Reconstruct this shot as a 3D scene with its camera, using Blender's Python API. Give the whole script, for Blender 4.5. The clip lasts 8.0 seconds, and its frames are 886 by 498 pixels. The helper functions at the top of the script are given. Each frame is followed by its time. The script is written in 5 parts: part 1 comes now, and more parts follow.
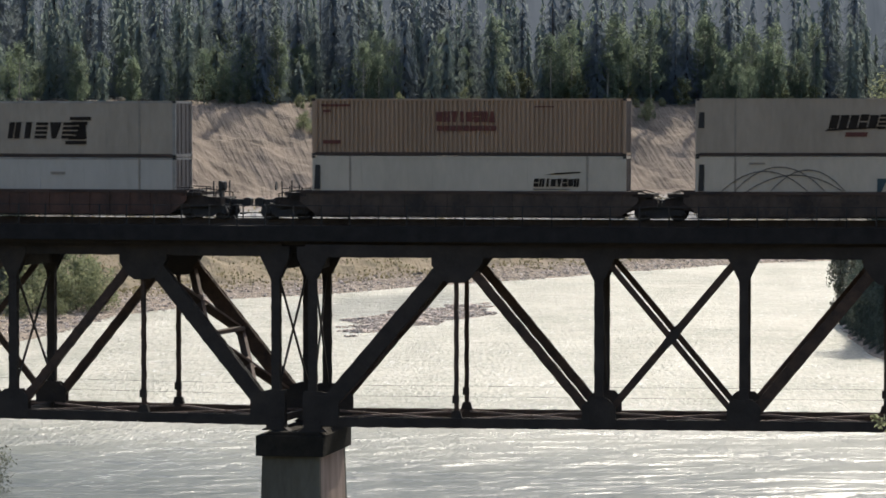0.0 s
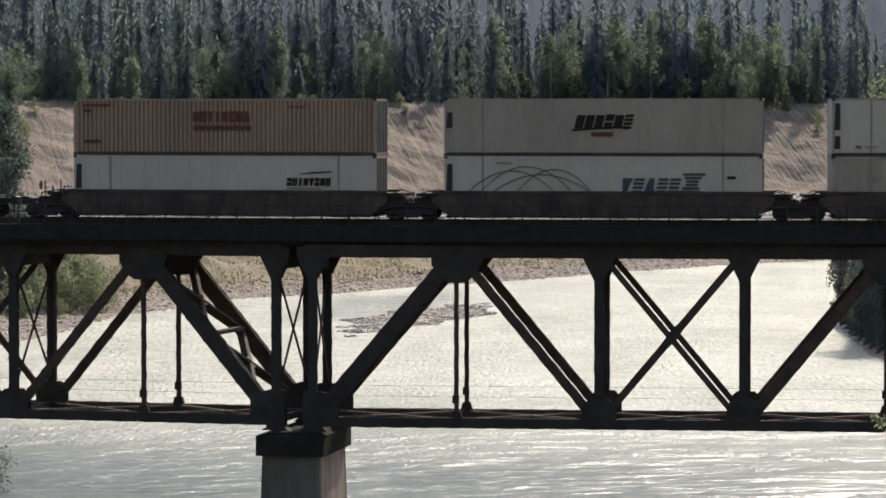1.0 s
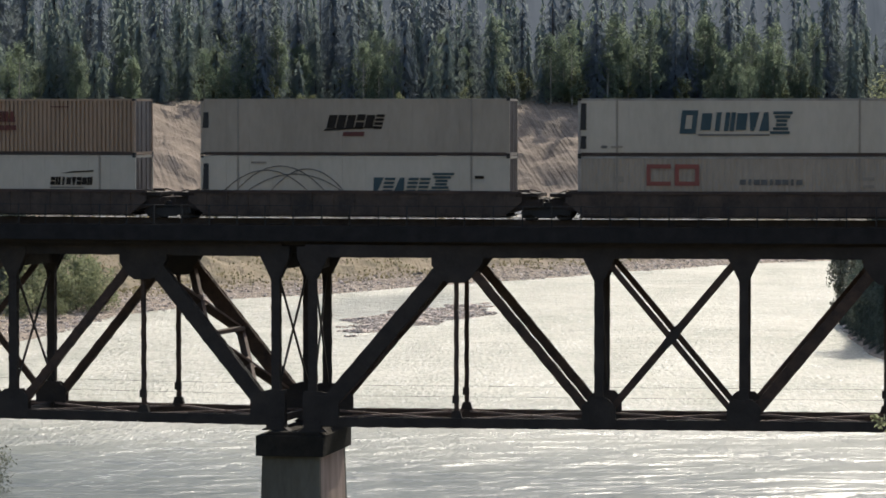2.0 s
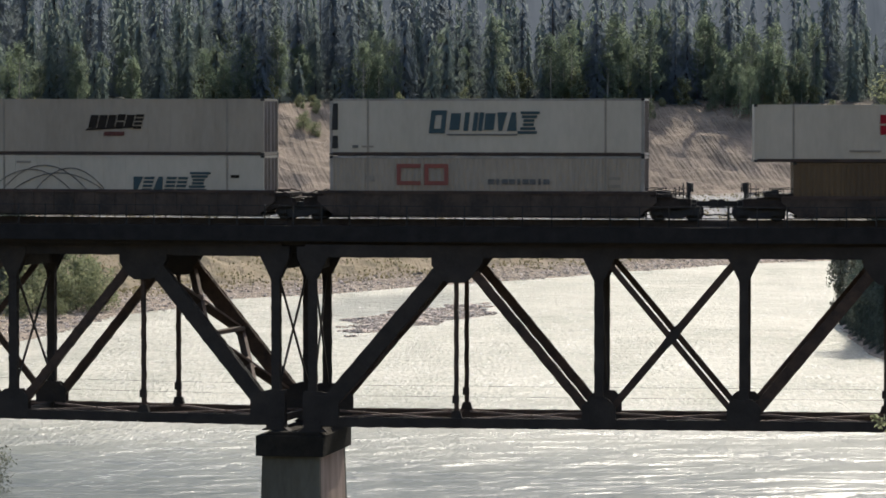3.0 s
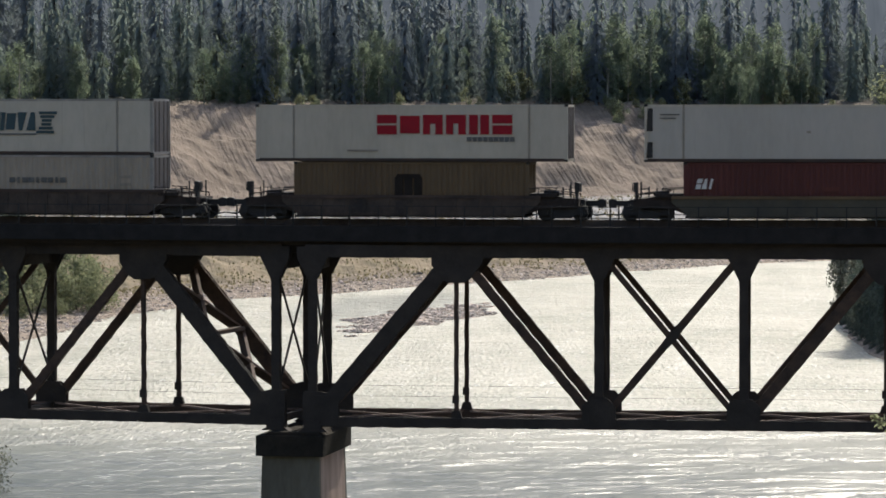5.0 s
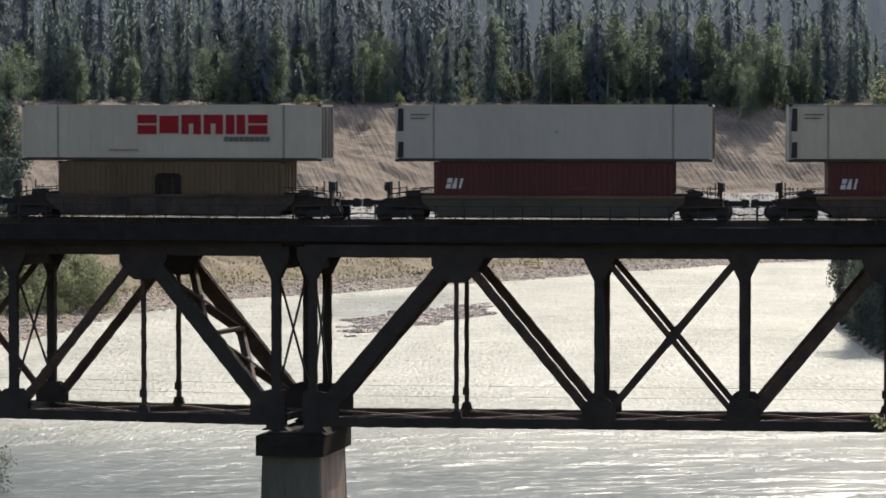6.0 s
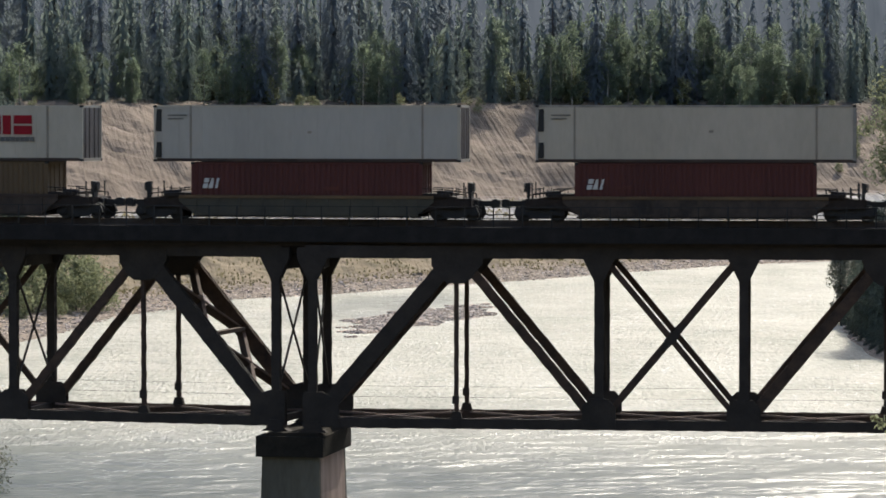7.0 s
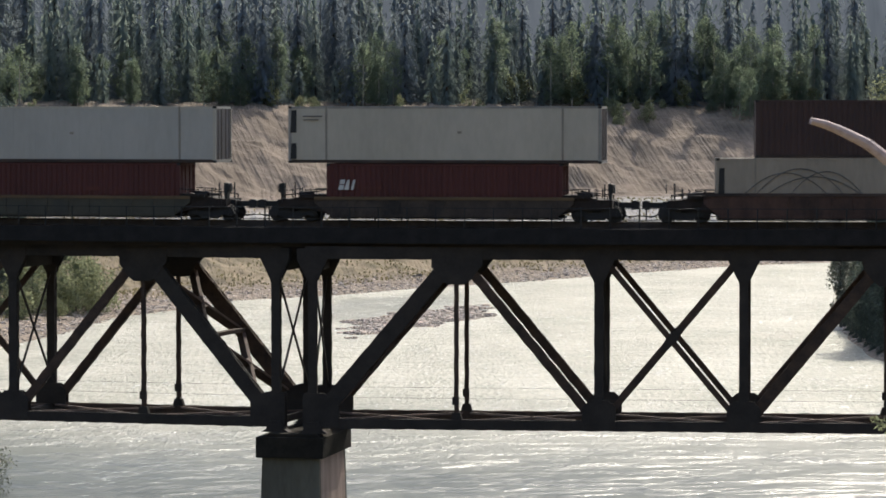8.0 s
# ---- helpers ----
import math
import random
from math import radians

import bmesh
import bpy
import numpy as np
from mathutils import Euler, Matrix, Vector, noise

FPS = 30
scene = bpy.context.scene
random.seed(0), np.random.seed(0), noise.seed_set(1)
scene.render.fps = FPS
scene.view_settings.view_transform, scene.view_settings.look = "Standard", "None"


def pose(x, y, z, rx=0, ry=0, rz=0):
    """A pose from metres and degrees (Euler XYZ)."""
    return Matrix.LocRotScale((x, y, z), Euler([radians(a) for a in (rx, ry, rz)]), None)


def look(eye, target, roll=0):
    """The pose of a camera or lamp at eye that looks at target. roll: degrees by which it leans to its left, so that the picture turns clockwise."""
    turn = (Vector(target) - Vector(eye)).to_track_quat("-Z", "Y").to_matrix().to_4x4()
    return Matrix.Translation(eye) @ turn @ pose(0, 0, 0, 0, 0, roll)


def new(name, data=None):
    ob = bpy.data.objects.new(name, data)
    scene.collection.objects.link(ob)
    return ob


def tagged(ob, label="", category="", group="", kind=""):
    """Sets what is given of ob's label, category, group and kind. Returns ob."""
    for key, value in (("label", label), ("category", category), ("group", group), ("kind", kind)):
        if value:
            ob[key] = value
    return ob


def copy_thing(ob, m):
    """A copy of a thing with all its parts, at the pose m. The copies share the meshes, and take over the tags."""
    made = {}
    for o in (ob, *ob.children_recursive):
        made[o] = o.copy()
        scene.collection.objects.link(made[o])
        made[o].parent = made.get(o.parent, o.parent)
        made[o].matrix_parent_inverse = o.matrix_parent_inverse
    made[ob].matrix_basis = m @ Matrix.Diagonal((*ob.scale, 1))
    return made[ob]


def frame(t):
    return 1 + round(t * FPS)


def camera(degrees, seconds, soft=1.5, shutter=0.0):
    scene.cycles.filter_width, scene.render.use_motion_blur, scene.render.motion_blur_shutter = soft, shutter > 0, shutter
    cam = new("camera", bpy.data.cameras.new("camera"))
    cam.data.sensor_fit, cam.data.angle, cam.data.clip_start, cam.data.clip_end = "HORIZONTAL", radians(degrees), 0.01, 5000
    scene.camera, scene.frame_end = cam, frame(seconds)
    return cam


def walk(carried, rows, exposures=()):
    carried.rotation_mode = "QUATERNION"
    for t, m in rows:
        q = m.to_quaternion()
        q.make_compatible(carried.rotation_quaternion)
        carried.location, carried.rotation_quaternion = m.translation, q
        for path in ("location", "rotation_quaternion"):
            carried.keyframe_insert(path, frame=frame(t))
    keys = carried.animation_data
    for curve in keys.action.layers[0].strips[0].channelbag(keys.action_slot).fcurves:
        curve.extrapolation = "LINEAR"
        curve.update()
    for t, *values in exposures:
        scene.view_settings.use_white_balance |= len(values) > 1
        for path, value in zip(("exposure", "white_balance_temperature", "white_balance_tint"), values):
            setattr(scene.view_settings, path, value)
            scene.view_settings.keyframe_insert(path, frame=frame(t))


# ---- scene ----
cam = camera(14.473, 8.0, soft=1.7, shutter=0.12)
EYE_Z = 23.0
TILT = 2.2566
walk(cam, [(t, pose(0, 0, EYE_Z, 90 - TILT + up)) for t, up in
           ((0.0, 0), (3.0, 0), (6.0, 0), (6.5, 0), (7.0, 0.010), (7.5, 0.017), (8.0, 0.028))],
     exposures=((0.0, 0.58), (8.0, 0.58)))

# ---- light ----
SUN_TURN, SUN_UP = 16.0, 41.0          # to the right of straight ahead, above the horizon
world = bpy.data.worlds.new("world")
scene.world = world
world.use_nodes = True
_sky = world.node_tree.nodes.new("ShaderNodeTexSky")
_sky.sky_type = "NISHITA"
_sky.sun_disc = False
_sky.sun_elevation = radians(SUN_UP)
_sky.sun_rotation = radians(SUN_TURN)
_sky.air_density, _sky.dust_density, _sky.ozone_density = 1.0, 2.2, 1.2
_bg = world.node_tree.nodes["Background"]
_bg.inputs["Strength"].default_value = 0.15
world.node_tree.links.new(_sky.outputs[0], _bg.inputs["Color"])
_d = Vector((math.sin(radians(SUN_TURN)) * math.cos(radians(SUN_UP)),
             math.cos(radians(SUN_TURN)) * math.cos(radians(SUN_UP)), math.sin(radians(SUN_UP))))
sun = new("sun", bpy.data.lights.new("sun", "SUN"))
sun.data.energy, sun.data.angle, sun.data.color = 3.3, radians(0.53), (1.0, 0.932, 0.81)
sun.matrix_world = look(_d * 800, (0, 0, 0))


# ---- materials ----
def material(name, colour, colour2=None, rough=0.8, metal=0.0, scale=1.0, detail=6.0, bump=0.0, bump_scale=None,
             stretch=(1, 1, 1), fine=0.25, spec=0.5, vary=0.0, space="Object", translucent=0.0, massed=False):
    """Two-scale noise between two colours, with relief; vary: lightness from piece to piece; massed: shaded as a
    mass of tiny needles or leaves, not as single flat sprays."""
    m = bpy.data.materials.new(name)
    m.use_nodes = True
    nt = m.node_tree
    b = nt.nodes["Principled BSDF"]
    b.inputs["Roughness"].default_value = rough
    b.inputs["Metallic"].default_value = metal
    b.inputs["Specular IOR Level"].default_value = spec
    tc = nt.nodes.new("ShaderNodeNewGeometry" if space == "Position" else "ShaderNodeTexCoord")
    mp = nt.nodes.new("ShaderNodeMapping")
    mp.inputs["Scale"].default_value = stretch
    nt.links.new(tc.outputs[space], mp.inputs["Vector"])
    c2 = colour2 or tuple(c * 0.7 for c in colour)

    def tex(sc, det):
        n = nt.nodes.new("ShaderNodeTexNoise")
        n.inputs["Scale"].default_value = sc
        n.inputs["Detail"].default_value = det
        n.inputs["Roughness"].default_value = 0.62
        nt.links.new(mp.outputs[0], n.inputs["Vector"])
        return n
    big, small = tex(scale, detail), tex(scale * 9.0, 4.0)
    ramp = nt.nodes.new("ShaderNodeValToRGB")
    ramp.color_ramp.elements[0].position, ramp.color_ramp.elements[1].position = 0.36, 0.64
    ramp.color_ramp.elements[0].color, ramp.color_ramp.elements[1].color = (*c2, 1), (*colour, 1)
    mix = nt.nodes.new("ShaderNodeMix")
    mix.inputs["Factor"].default_value = fine
    nt.links.new(big.outputs[0], mix.inputs["A"])
    nt.links.new(small.outputs[0], mix.inputs["B"])
    nt.links.new(mix.outputs["Result"], ramp.inputs["Fac"])
    out = ramp.outputs["Color"]
    if vary:
        info = nt.nodes.new("ShaderNodeNewGeometry")
        rng = nt.nodes.new("ShaderNodeMapRange")
        rng.inputs["To Min"].default_value, rng.inputs["To Max"].default_value = 1 - vary, 1 + vary
        nt.links.new(info.outputs["Random Per Island"], rng.inputs["Value"])
        mul = nt.nodes.new("ShaderNodeVectorMath")
        mul.operation = "MULTIPLY"
        nt.links.new(out, mul.inputs[0])
        nt.links.new(rng.outputs["Result"], mul.inputs[1])
        out = mul.outputs[0]
    nt.links.new(out, b.inputs["Base Color"])
    if bump:
        bn = nt.nodes.new("ShaderNodeBump")
        bn.inputs["Strength"].default_value = 1.0
        bn.inputs["Distance"].default_value = bump
        t = tex(bump_scale or scale * 5, 6.0)
        nt.links.new(t.outputs[0], bn.inputs["Height"])
        nt.links.new(bn.outputs[0], b.inputs["Normal"])
    if massed:
        up = nt.nodes.new("ShaderNodeCombineXYZ")
        up.inputs[1].default_value, up.inputs[2].default_value = -0.35, 0.94
        nt.links.new(up.outputs[0], b.inputs["Normal"])
    if translucent:
        tr = nt.nodes.new("ShaderNodeBsdfTranslucent")
        nt.links.new(out, tr.inputs["Color"])
        ms = nt.nodes.new("ShaderNodeMixShader")
        ms.inputs["Fac"].default_value = translucent
        nt.links.new(b.outputs[0], ms.inputs[1])
        nt.links.new(tr.outputs[0], ms.inputs[2])
        nt.links.new(ms.outputs[0], nt.nodes["Material Output"].inputs["Surface"])
    return m


STEEL = material("bridge_steel", (0.054, 0.044, 0.037), (0.031, 0.0265, 0.0235), rough=0.8, scale=0.9, bump=0.01, spec=0.15)
RUST = material("rusty_steel", (0.094, 0.060, 0.043), (0.038, 0.028, 0.0225), rough=0.85, scale=1.5, bump=0.008, spec=0.2)
BRACE = material("weathered_bracing", (0.23, 0.155, 0.12), (0.10, 0.065, 0.05), rough=0.8, scale=1.2)
TIMBER = material("deck_timber", (0.029, 0.026, 0.025), (0.016, 0.015, 0.0147), rough=0.9, scale=1.5, bump=0.01, vary=0.3, spec=0.15)
RAIL = material("rail_steel", (0.075, 0.058, 0.048), (0.038, 0.029, 0.025), rough=0.55, metal=0.3, scale=2)
CONCRETE = material("pier_concrete", (0.175, 0.157, 0.118), (0.098, 0.087, 0.064), rough=0.9, spec=0.15, scale=0.5, bump=0.02, stretch=(1, 1, 0.25))
CAP = material("pier_cap_concrete", (0.040, 0.034, 0.026), (0.018, 0.0155, 0.013), rough=0.95, spec=0.08, scale=0.7, bump=0.02)
# much paler than the shaft: sunlit side painted in along with rust streaks
LIT_STAIN = material("sunlit_rust_stained_concrete", (0.47, 0.34, 0.27), (0.22, 0.145, 0.115), rough=0.9, scale=1.3, bump=0.02, stretch=(1, 1, 0.08))
CAR_PAINT = material("car_paint_brown", (0.11, 0.058, 0.043), (0.042, 0.029, 0.024), spec=0.25, rough=0.7, scale=0.8, bump=0.01, stretch=(1, 1, 0.5))
CAR_DARK = material("car_paint_dark", (0.095, 0.070, 0.055), (0.034, 0.029, 0.026), spec=0.2, rough=0.75, scale=1.1, bump=0.01, stretch=(1, 1, 0.6))
CAR_TAN = material("car_paint_tan", (0.074, 0.066, 0.044), (0.040, 0.037, 0.028), rough=0.7, scale=0.6, bump=0.01)
GRIME_SHADE = material("grimy_shaded_rail", (0.090, 0.062, 0.050), (0.034, 0.028, 0.025), rough=0.85, scale=1.2, stretch=(0.3, 1, 1), spec=0.2)
CAR_END = material("dark_car_end", (0.050, 0.038, 0.032), (0.020, 0.0175, 0.016), rough=0.8, scale=1.4, bump=0.01, spec=0.15)
SILL = material("faded_sill_paint", (0.15, 0.098, 0.052), (0.08, 0.055, 0.034), rough=0.75, scale=0.8, stretch=(0.3, 1, 1), spec=0.25)
IRON = material("black_iron", (0.02, 0.019, 0.018), (0.01, 0.01, 0.01), rough=0.7, scale=2)
WHITE = material("white_panel", (0.475, 0.42, 0.34), (0.385, 0.34, 0.273), rough=0.5, scale=0.35, stretch=(1, 1, 0.35), fine=0.4)
WHITE2 = material("cream_panel", (0.335, 0.28, 0.22), (0.245, 0.204, 0.16), rough=0.5, scale=0.4, stretch=(1, 1, 0.3), fine=0.4)
GREY = material("grey_panel", (0.42, 0.39, 0.345), (0.355, 0.33, 0.29), rough=0.5, scale=0.4, stretch=(1, 1, 0.3), fine=0.4)
FRAME = material("container_frame", (0.36, 0.33, 0.29), (0.20, 0.18, 0.16), rough=0.6, scale=1.0)
TAN = material("tan_steel", (0.345, 0.232, 0.155), (0.26, 0.176, 0.118), rough=0.55, scale=0.5, stretch=(1, 1, 0.3), fine=0.4)
YELLOW = material("ochre_steel", (0.135, 0.09, 0.048), (0.092, 0.061, 0.035), rough=0.6, scale=0.5, stretch=(1, 1, 0.3), spec=0.3)
RED = material("oxide_red_steel", (0.098, 0.029, 0.026), (0.074, 0.023, 0.021), rough=0.6, scale=0.5, stretch=(1, 1, 0.3), spec=0.3)
MAROON = material("dark_brown_steel", (0.055, 0.024, 0.022), (0.035, 0.018, 0.018), rough=0.55, scale=0.5)
INK_GREEN = material("dark_green_print", (0.045, 0.072, 0.082), (0.06, 0.088, 0.095), rough=0.8, scale=2, spec=0.1)
INK_DARK = material("dark_print", (0.020, 0.016, 0.013), (0.030, 0.025, 0.022), rough=0.8, scale=2, spec=0.1)
INK_RED = material("red_print", (0.30, 0.018, 0.028), (0.24, 0.018, 0.026), rough=0.8, scale=2, spec=0.1)
INK_PALE_RED = material("faded_red_print", (0.26, 0.085, 0.07), (0.21, 0.085, 0.07), rough=0.8, scale=2, spec=0.1)
INK_BROWN = material("brown_print", (0.14, 0.05, 0.04), (0.10, 0.045, 0.04), rough=0.8, scale=2, spec=0.1)
INK_WHITE = material("white_print", (0.62, 0.6, 0.57), (0.5, 0.48, 0.45), rough=0.8, scale=2, spec=0.1)
INK_GREY = material("grey_print", (0.10, 0.097, 0.092), (0.15, 0.146, 0.14), rough=0.8, scale=2, spec=0.1)
BARK = material("bark", (0.085, 0.068, 0.055), (0.04, 0.032, 0.027), rough=0.95, scale=2, stretch=(1, 1, 0.2))
BIRCH = material("pale_bark", (0.42, 0.40, 0.36), (0.16, 0.14, 0.12), rough=0.9, scale=2, stretch=(1, 1, 2))
# needles paled and blued, aspen leaves muted: distance haze painted into the colour
HAZY_NEEDLES = material("hazy_spruce_needles", (0.215, 0.252, 0.268), (0.172, 0.20, 0.222), rough=0.9, scale=0.06, vary=0.06, spec=0.02, translucent=0.45, space="Position", massed=True)
HAZY_NEEDLES2 = material("hazy_pine_needles", (0.22, 0.268, 0.228), (0.178, 0.213, 0.205), rough=0.9, scale=0.06, vary=0.06, spec=0.02, translucent=0.45, space="Position", massed=True)
HAZY_LEAVES = material("hazy_aspen_leaves", (0.235, 0.29, 0.185), (0.18, 0.222, 0.162), rough=0.8, scale=0.1, vary=0.15, spec=0.05, translucent=0.52, space="Position", massed=True)
SHRUB = material("willow_leaves", (0.26, 0.275, 0.16), (0.175, 0.195, 0.115), rough=0.6, scale=0.4, vary=0.3, spec=0.12, translucent=0.55)
# darker version of the bush green, with the bank trees' shade in the colour
SHADED_LEAVES = material("shaded_cottonwood_leaves", (0.12, 0.145, 0.115), (0.07, 0.088, 0.078), rough=0.6, scale=0.4, vary=0.3, spec=0.12, translucent=0.45)
SEAM = material("panel_seam", (0.27, 0.235, 0.19), (0.20, 0.17, 0.14), rough=0.6, scale=1.0)
DOOR = material("grimy_container_end", (0.19, 0.155, 0.13), (0.11, 0.09, 0.08), rough=0.7, scale=1.2, stretch=(1, 1, 0.3))
SHRUB_PALE = material("silvery_leaves", (0.24, 0.25, 0.20), (0.13, 0.14, 0.115), rough=0.55, scale=0.4, vary=0.5, spec=0.12, translucent=0.45)
TUFT = material("dry_grass_blades", (0.30, 0.245, 0.145), (0.165, 0.155, 0.085), rough=0.8, scale=0.25, vary=0.4, spec=0.1, translucent=0.4, space="Position")
PEBBLE = material("river_stone", (0.60, 0.48, 0.375), (0.22, 0.172, 0.135), rough=0.45, scale=0.6, vary=0.75)
FOAM = material("foam", (0.75, 0.76, 0.74), (0.62, 0.63, 0.61), rough=0.6, scale=3)
DEADWOOD = material("dead_twig", (0.58, 0.45, 0.41), (0.40, 0.29, 0.26), rough=0.8, scale=30)


def water_material():
    """Silty glacial water: opaque pale grey-green under a rippled gloss."""
    m = bpy.data.materials.new("silty_water")
    m.use_nodes = True
    nt = m.node_tree
    b = nt.nodes["Principled BSDF"]
    b.inputs["Roughness"].default_value = 0.40
    b.inputs["IOR"].default_value = 1.33
    tc = nt.nodes.new("ShaderNodeTexCoord")

    def tex(sc, stretch, turn, det=4.0):
        mp = nt.nodes.new("ShaderNodeMapping")
        mp.inputs["Scale"].default_value = stretch
        mp.inputs["Rotation"].default_value = (0, 0, radians(turn))
        nt.links.new(tc.outputs["Object"], mp.inputs["Vector"])
        n = nt.nodes.new("ShaderNodeTexNoise")
        n.inputs["Scale"].default_value = sc
        n.inputs["Detail"].default_value = det
        n.inputs["Roughness"].default_value = 0.6
        nt.links.new(mp.outputs[0], n.inputs["Vector"])
        return n.outputs[0]
    silt = tex(0.03, (1, 1, 1), 0)
    ramp = nt.nodes.new("ShaderNodeValToRGB")
    ramp.color_ramp.elements[0].position, ramp.color_ramp.elements[1].position = 0.35, 0.65
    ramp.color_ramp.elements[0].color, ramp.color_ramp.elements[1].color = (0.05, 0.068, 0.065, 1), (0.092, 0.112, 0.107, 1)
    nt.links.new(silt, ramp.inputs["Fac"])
    # base colour paler upstream: froth, and the brighter far glare painted into it
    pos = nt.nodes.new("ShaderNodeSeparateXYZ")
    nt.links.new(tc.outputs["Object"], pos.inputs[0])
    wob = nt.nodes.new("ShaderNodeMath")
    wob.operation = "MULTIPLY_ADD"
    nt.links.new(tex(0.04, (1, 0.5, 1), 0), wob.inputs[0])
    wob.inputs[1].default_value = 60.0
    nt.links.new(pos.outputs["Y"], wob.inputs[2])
    # air: 0 in the near run, 1 upstream; sets how pale the colour is
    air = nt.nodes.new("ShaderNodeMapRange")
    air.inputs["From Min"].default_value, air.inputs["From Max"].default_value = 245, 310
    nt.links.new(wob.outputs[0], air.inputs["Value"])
    # slack water in the lee of the gravel bar
    slack = nt.nodes.new("ShaderNodeMapping")
    slack.vector_type = "TEXTURE"
    slack.inputs["Location"].default_value, slack.inputs["Rotation"].default_value = (-7.5, 414, 0), (0, 0, radians(-14))
    slack.inputs["Scale"].default_value = (9.5, 34, 1000)
    nt.links.new(tc.outputs["Object"], slack.inputs["Vector"])
    dist_ = nt.nodes.new("ShaderNodeVectorMath")
    dist_.operation = "LENGTH"
    nt.links.new(slack.outputs[0], dist_.inputs[0])
    ragged = nt.nodes.new("ShaderNodeMath")
    ragged.operation = "MULTIPLY_ADD"
    nt.links.new(tex(0.12, (1, 0.25, 1), 0, 5.0), ragged.inputs[0])
    ragged.inputs[1].default_value = 1.3
    nt.links.new(dist_.outputs["Value"], ragged.inputs[2])
    calm = nt.nodes.new("ShaderNodeMapRange")
    calm.inputs["From Min"].default_value, calm.inputs["From Max"].default_value = 1.25, 1.85
    calm.inputs["To Min"].default_value = 0.4
    nt.links.new(ragged.outputs[0], calm.inputs["Value"])
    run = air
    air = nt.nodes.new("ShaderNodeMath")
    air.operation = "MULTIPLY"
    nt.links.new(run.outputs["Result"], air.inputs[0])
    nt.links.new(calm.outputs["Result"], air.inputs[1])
    far_tone = nt.nodes.new("ShaderNodeMix")
    far_tone.data_type = "RGBA"
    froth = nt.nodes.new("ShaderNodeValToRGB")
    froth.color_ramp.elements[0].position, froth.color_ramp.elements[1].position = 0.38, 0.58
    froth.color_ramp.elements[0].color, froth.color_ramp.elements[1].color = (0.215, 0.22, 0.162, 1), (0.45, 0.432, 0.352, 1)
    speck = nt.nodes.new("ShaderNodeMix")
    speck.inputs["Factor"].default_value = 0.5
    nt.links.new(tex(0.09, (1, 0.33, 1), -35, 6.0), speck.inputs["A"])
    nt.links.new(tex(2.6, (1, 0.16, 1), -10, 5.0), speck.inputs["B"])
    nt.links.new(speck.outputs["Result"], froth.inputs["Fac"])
    nt.links.new(froth.outputs[0], far_tone.inputs["B"])
    nt.links.new(air.outputs[0], far_tone.inputs["Factor"])
    nt.links.new(ramp.outputs[0], far_tone.inputs["A"])
    nt.links.new(far_tone.outputs["Result"], b.inputs["Base Color"])
    gloss = nt.nodes.new("ShaderNodeMapRange")
    gloss.inputs["To Min"].default_value, gloss.inputs["To Max"].default_value = 0.32, 0.37
    nt.links.new(air.outputs[0], gloss.inputs["Value"])
    nt.links.new(gloss.outputs["Result"], b.inputs["Roughness"])
    last = None
    for sc, st, turn, dist in ((0.07, (0.7, 1, 1), -14, 2.0), (0.30, (0.45, 0.9, 1), 7, 0.75), (0.8, (0.5, 1.0, 1), -6, 0.23), (2.4, (1, 0.28, 1), 4, 0.34), (3.6, (0.8, 1, 1), 0, 0.04)):
        bn = nt.nodes.new("ShaderNodeBump")
        bn.inputs["Distance"].default_value = dist
        nt.links.new(tex(sc, st, turn, 3.0 if sc < 1 else 4.0), bn.inputs["Height"])
        if sc in (0.30, 2.4):              # long swell in the deep run, short chop in the rapids
            chop = nt.nodes.new("ShaderNodeMapRange")
            chop.inputs["To Min"].default_value, chop.inputs["To Max"].default_value = (1.0, 0.5) if sc < 1 else (0.1, 1.0)
            nt.links.new(air.outputs[0], chop.inputs["Value"])
            nt.links.new(chop.outputs["Result"], bn.inputs["Strength"])
        if last:
            nt.links.new(last, bn.inputs["Normal"])
        last = bn.outputs[0]
    nt.links.new(last, b.inputs["Normal"])
    return m


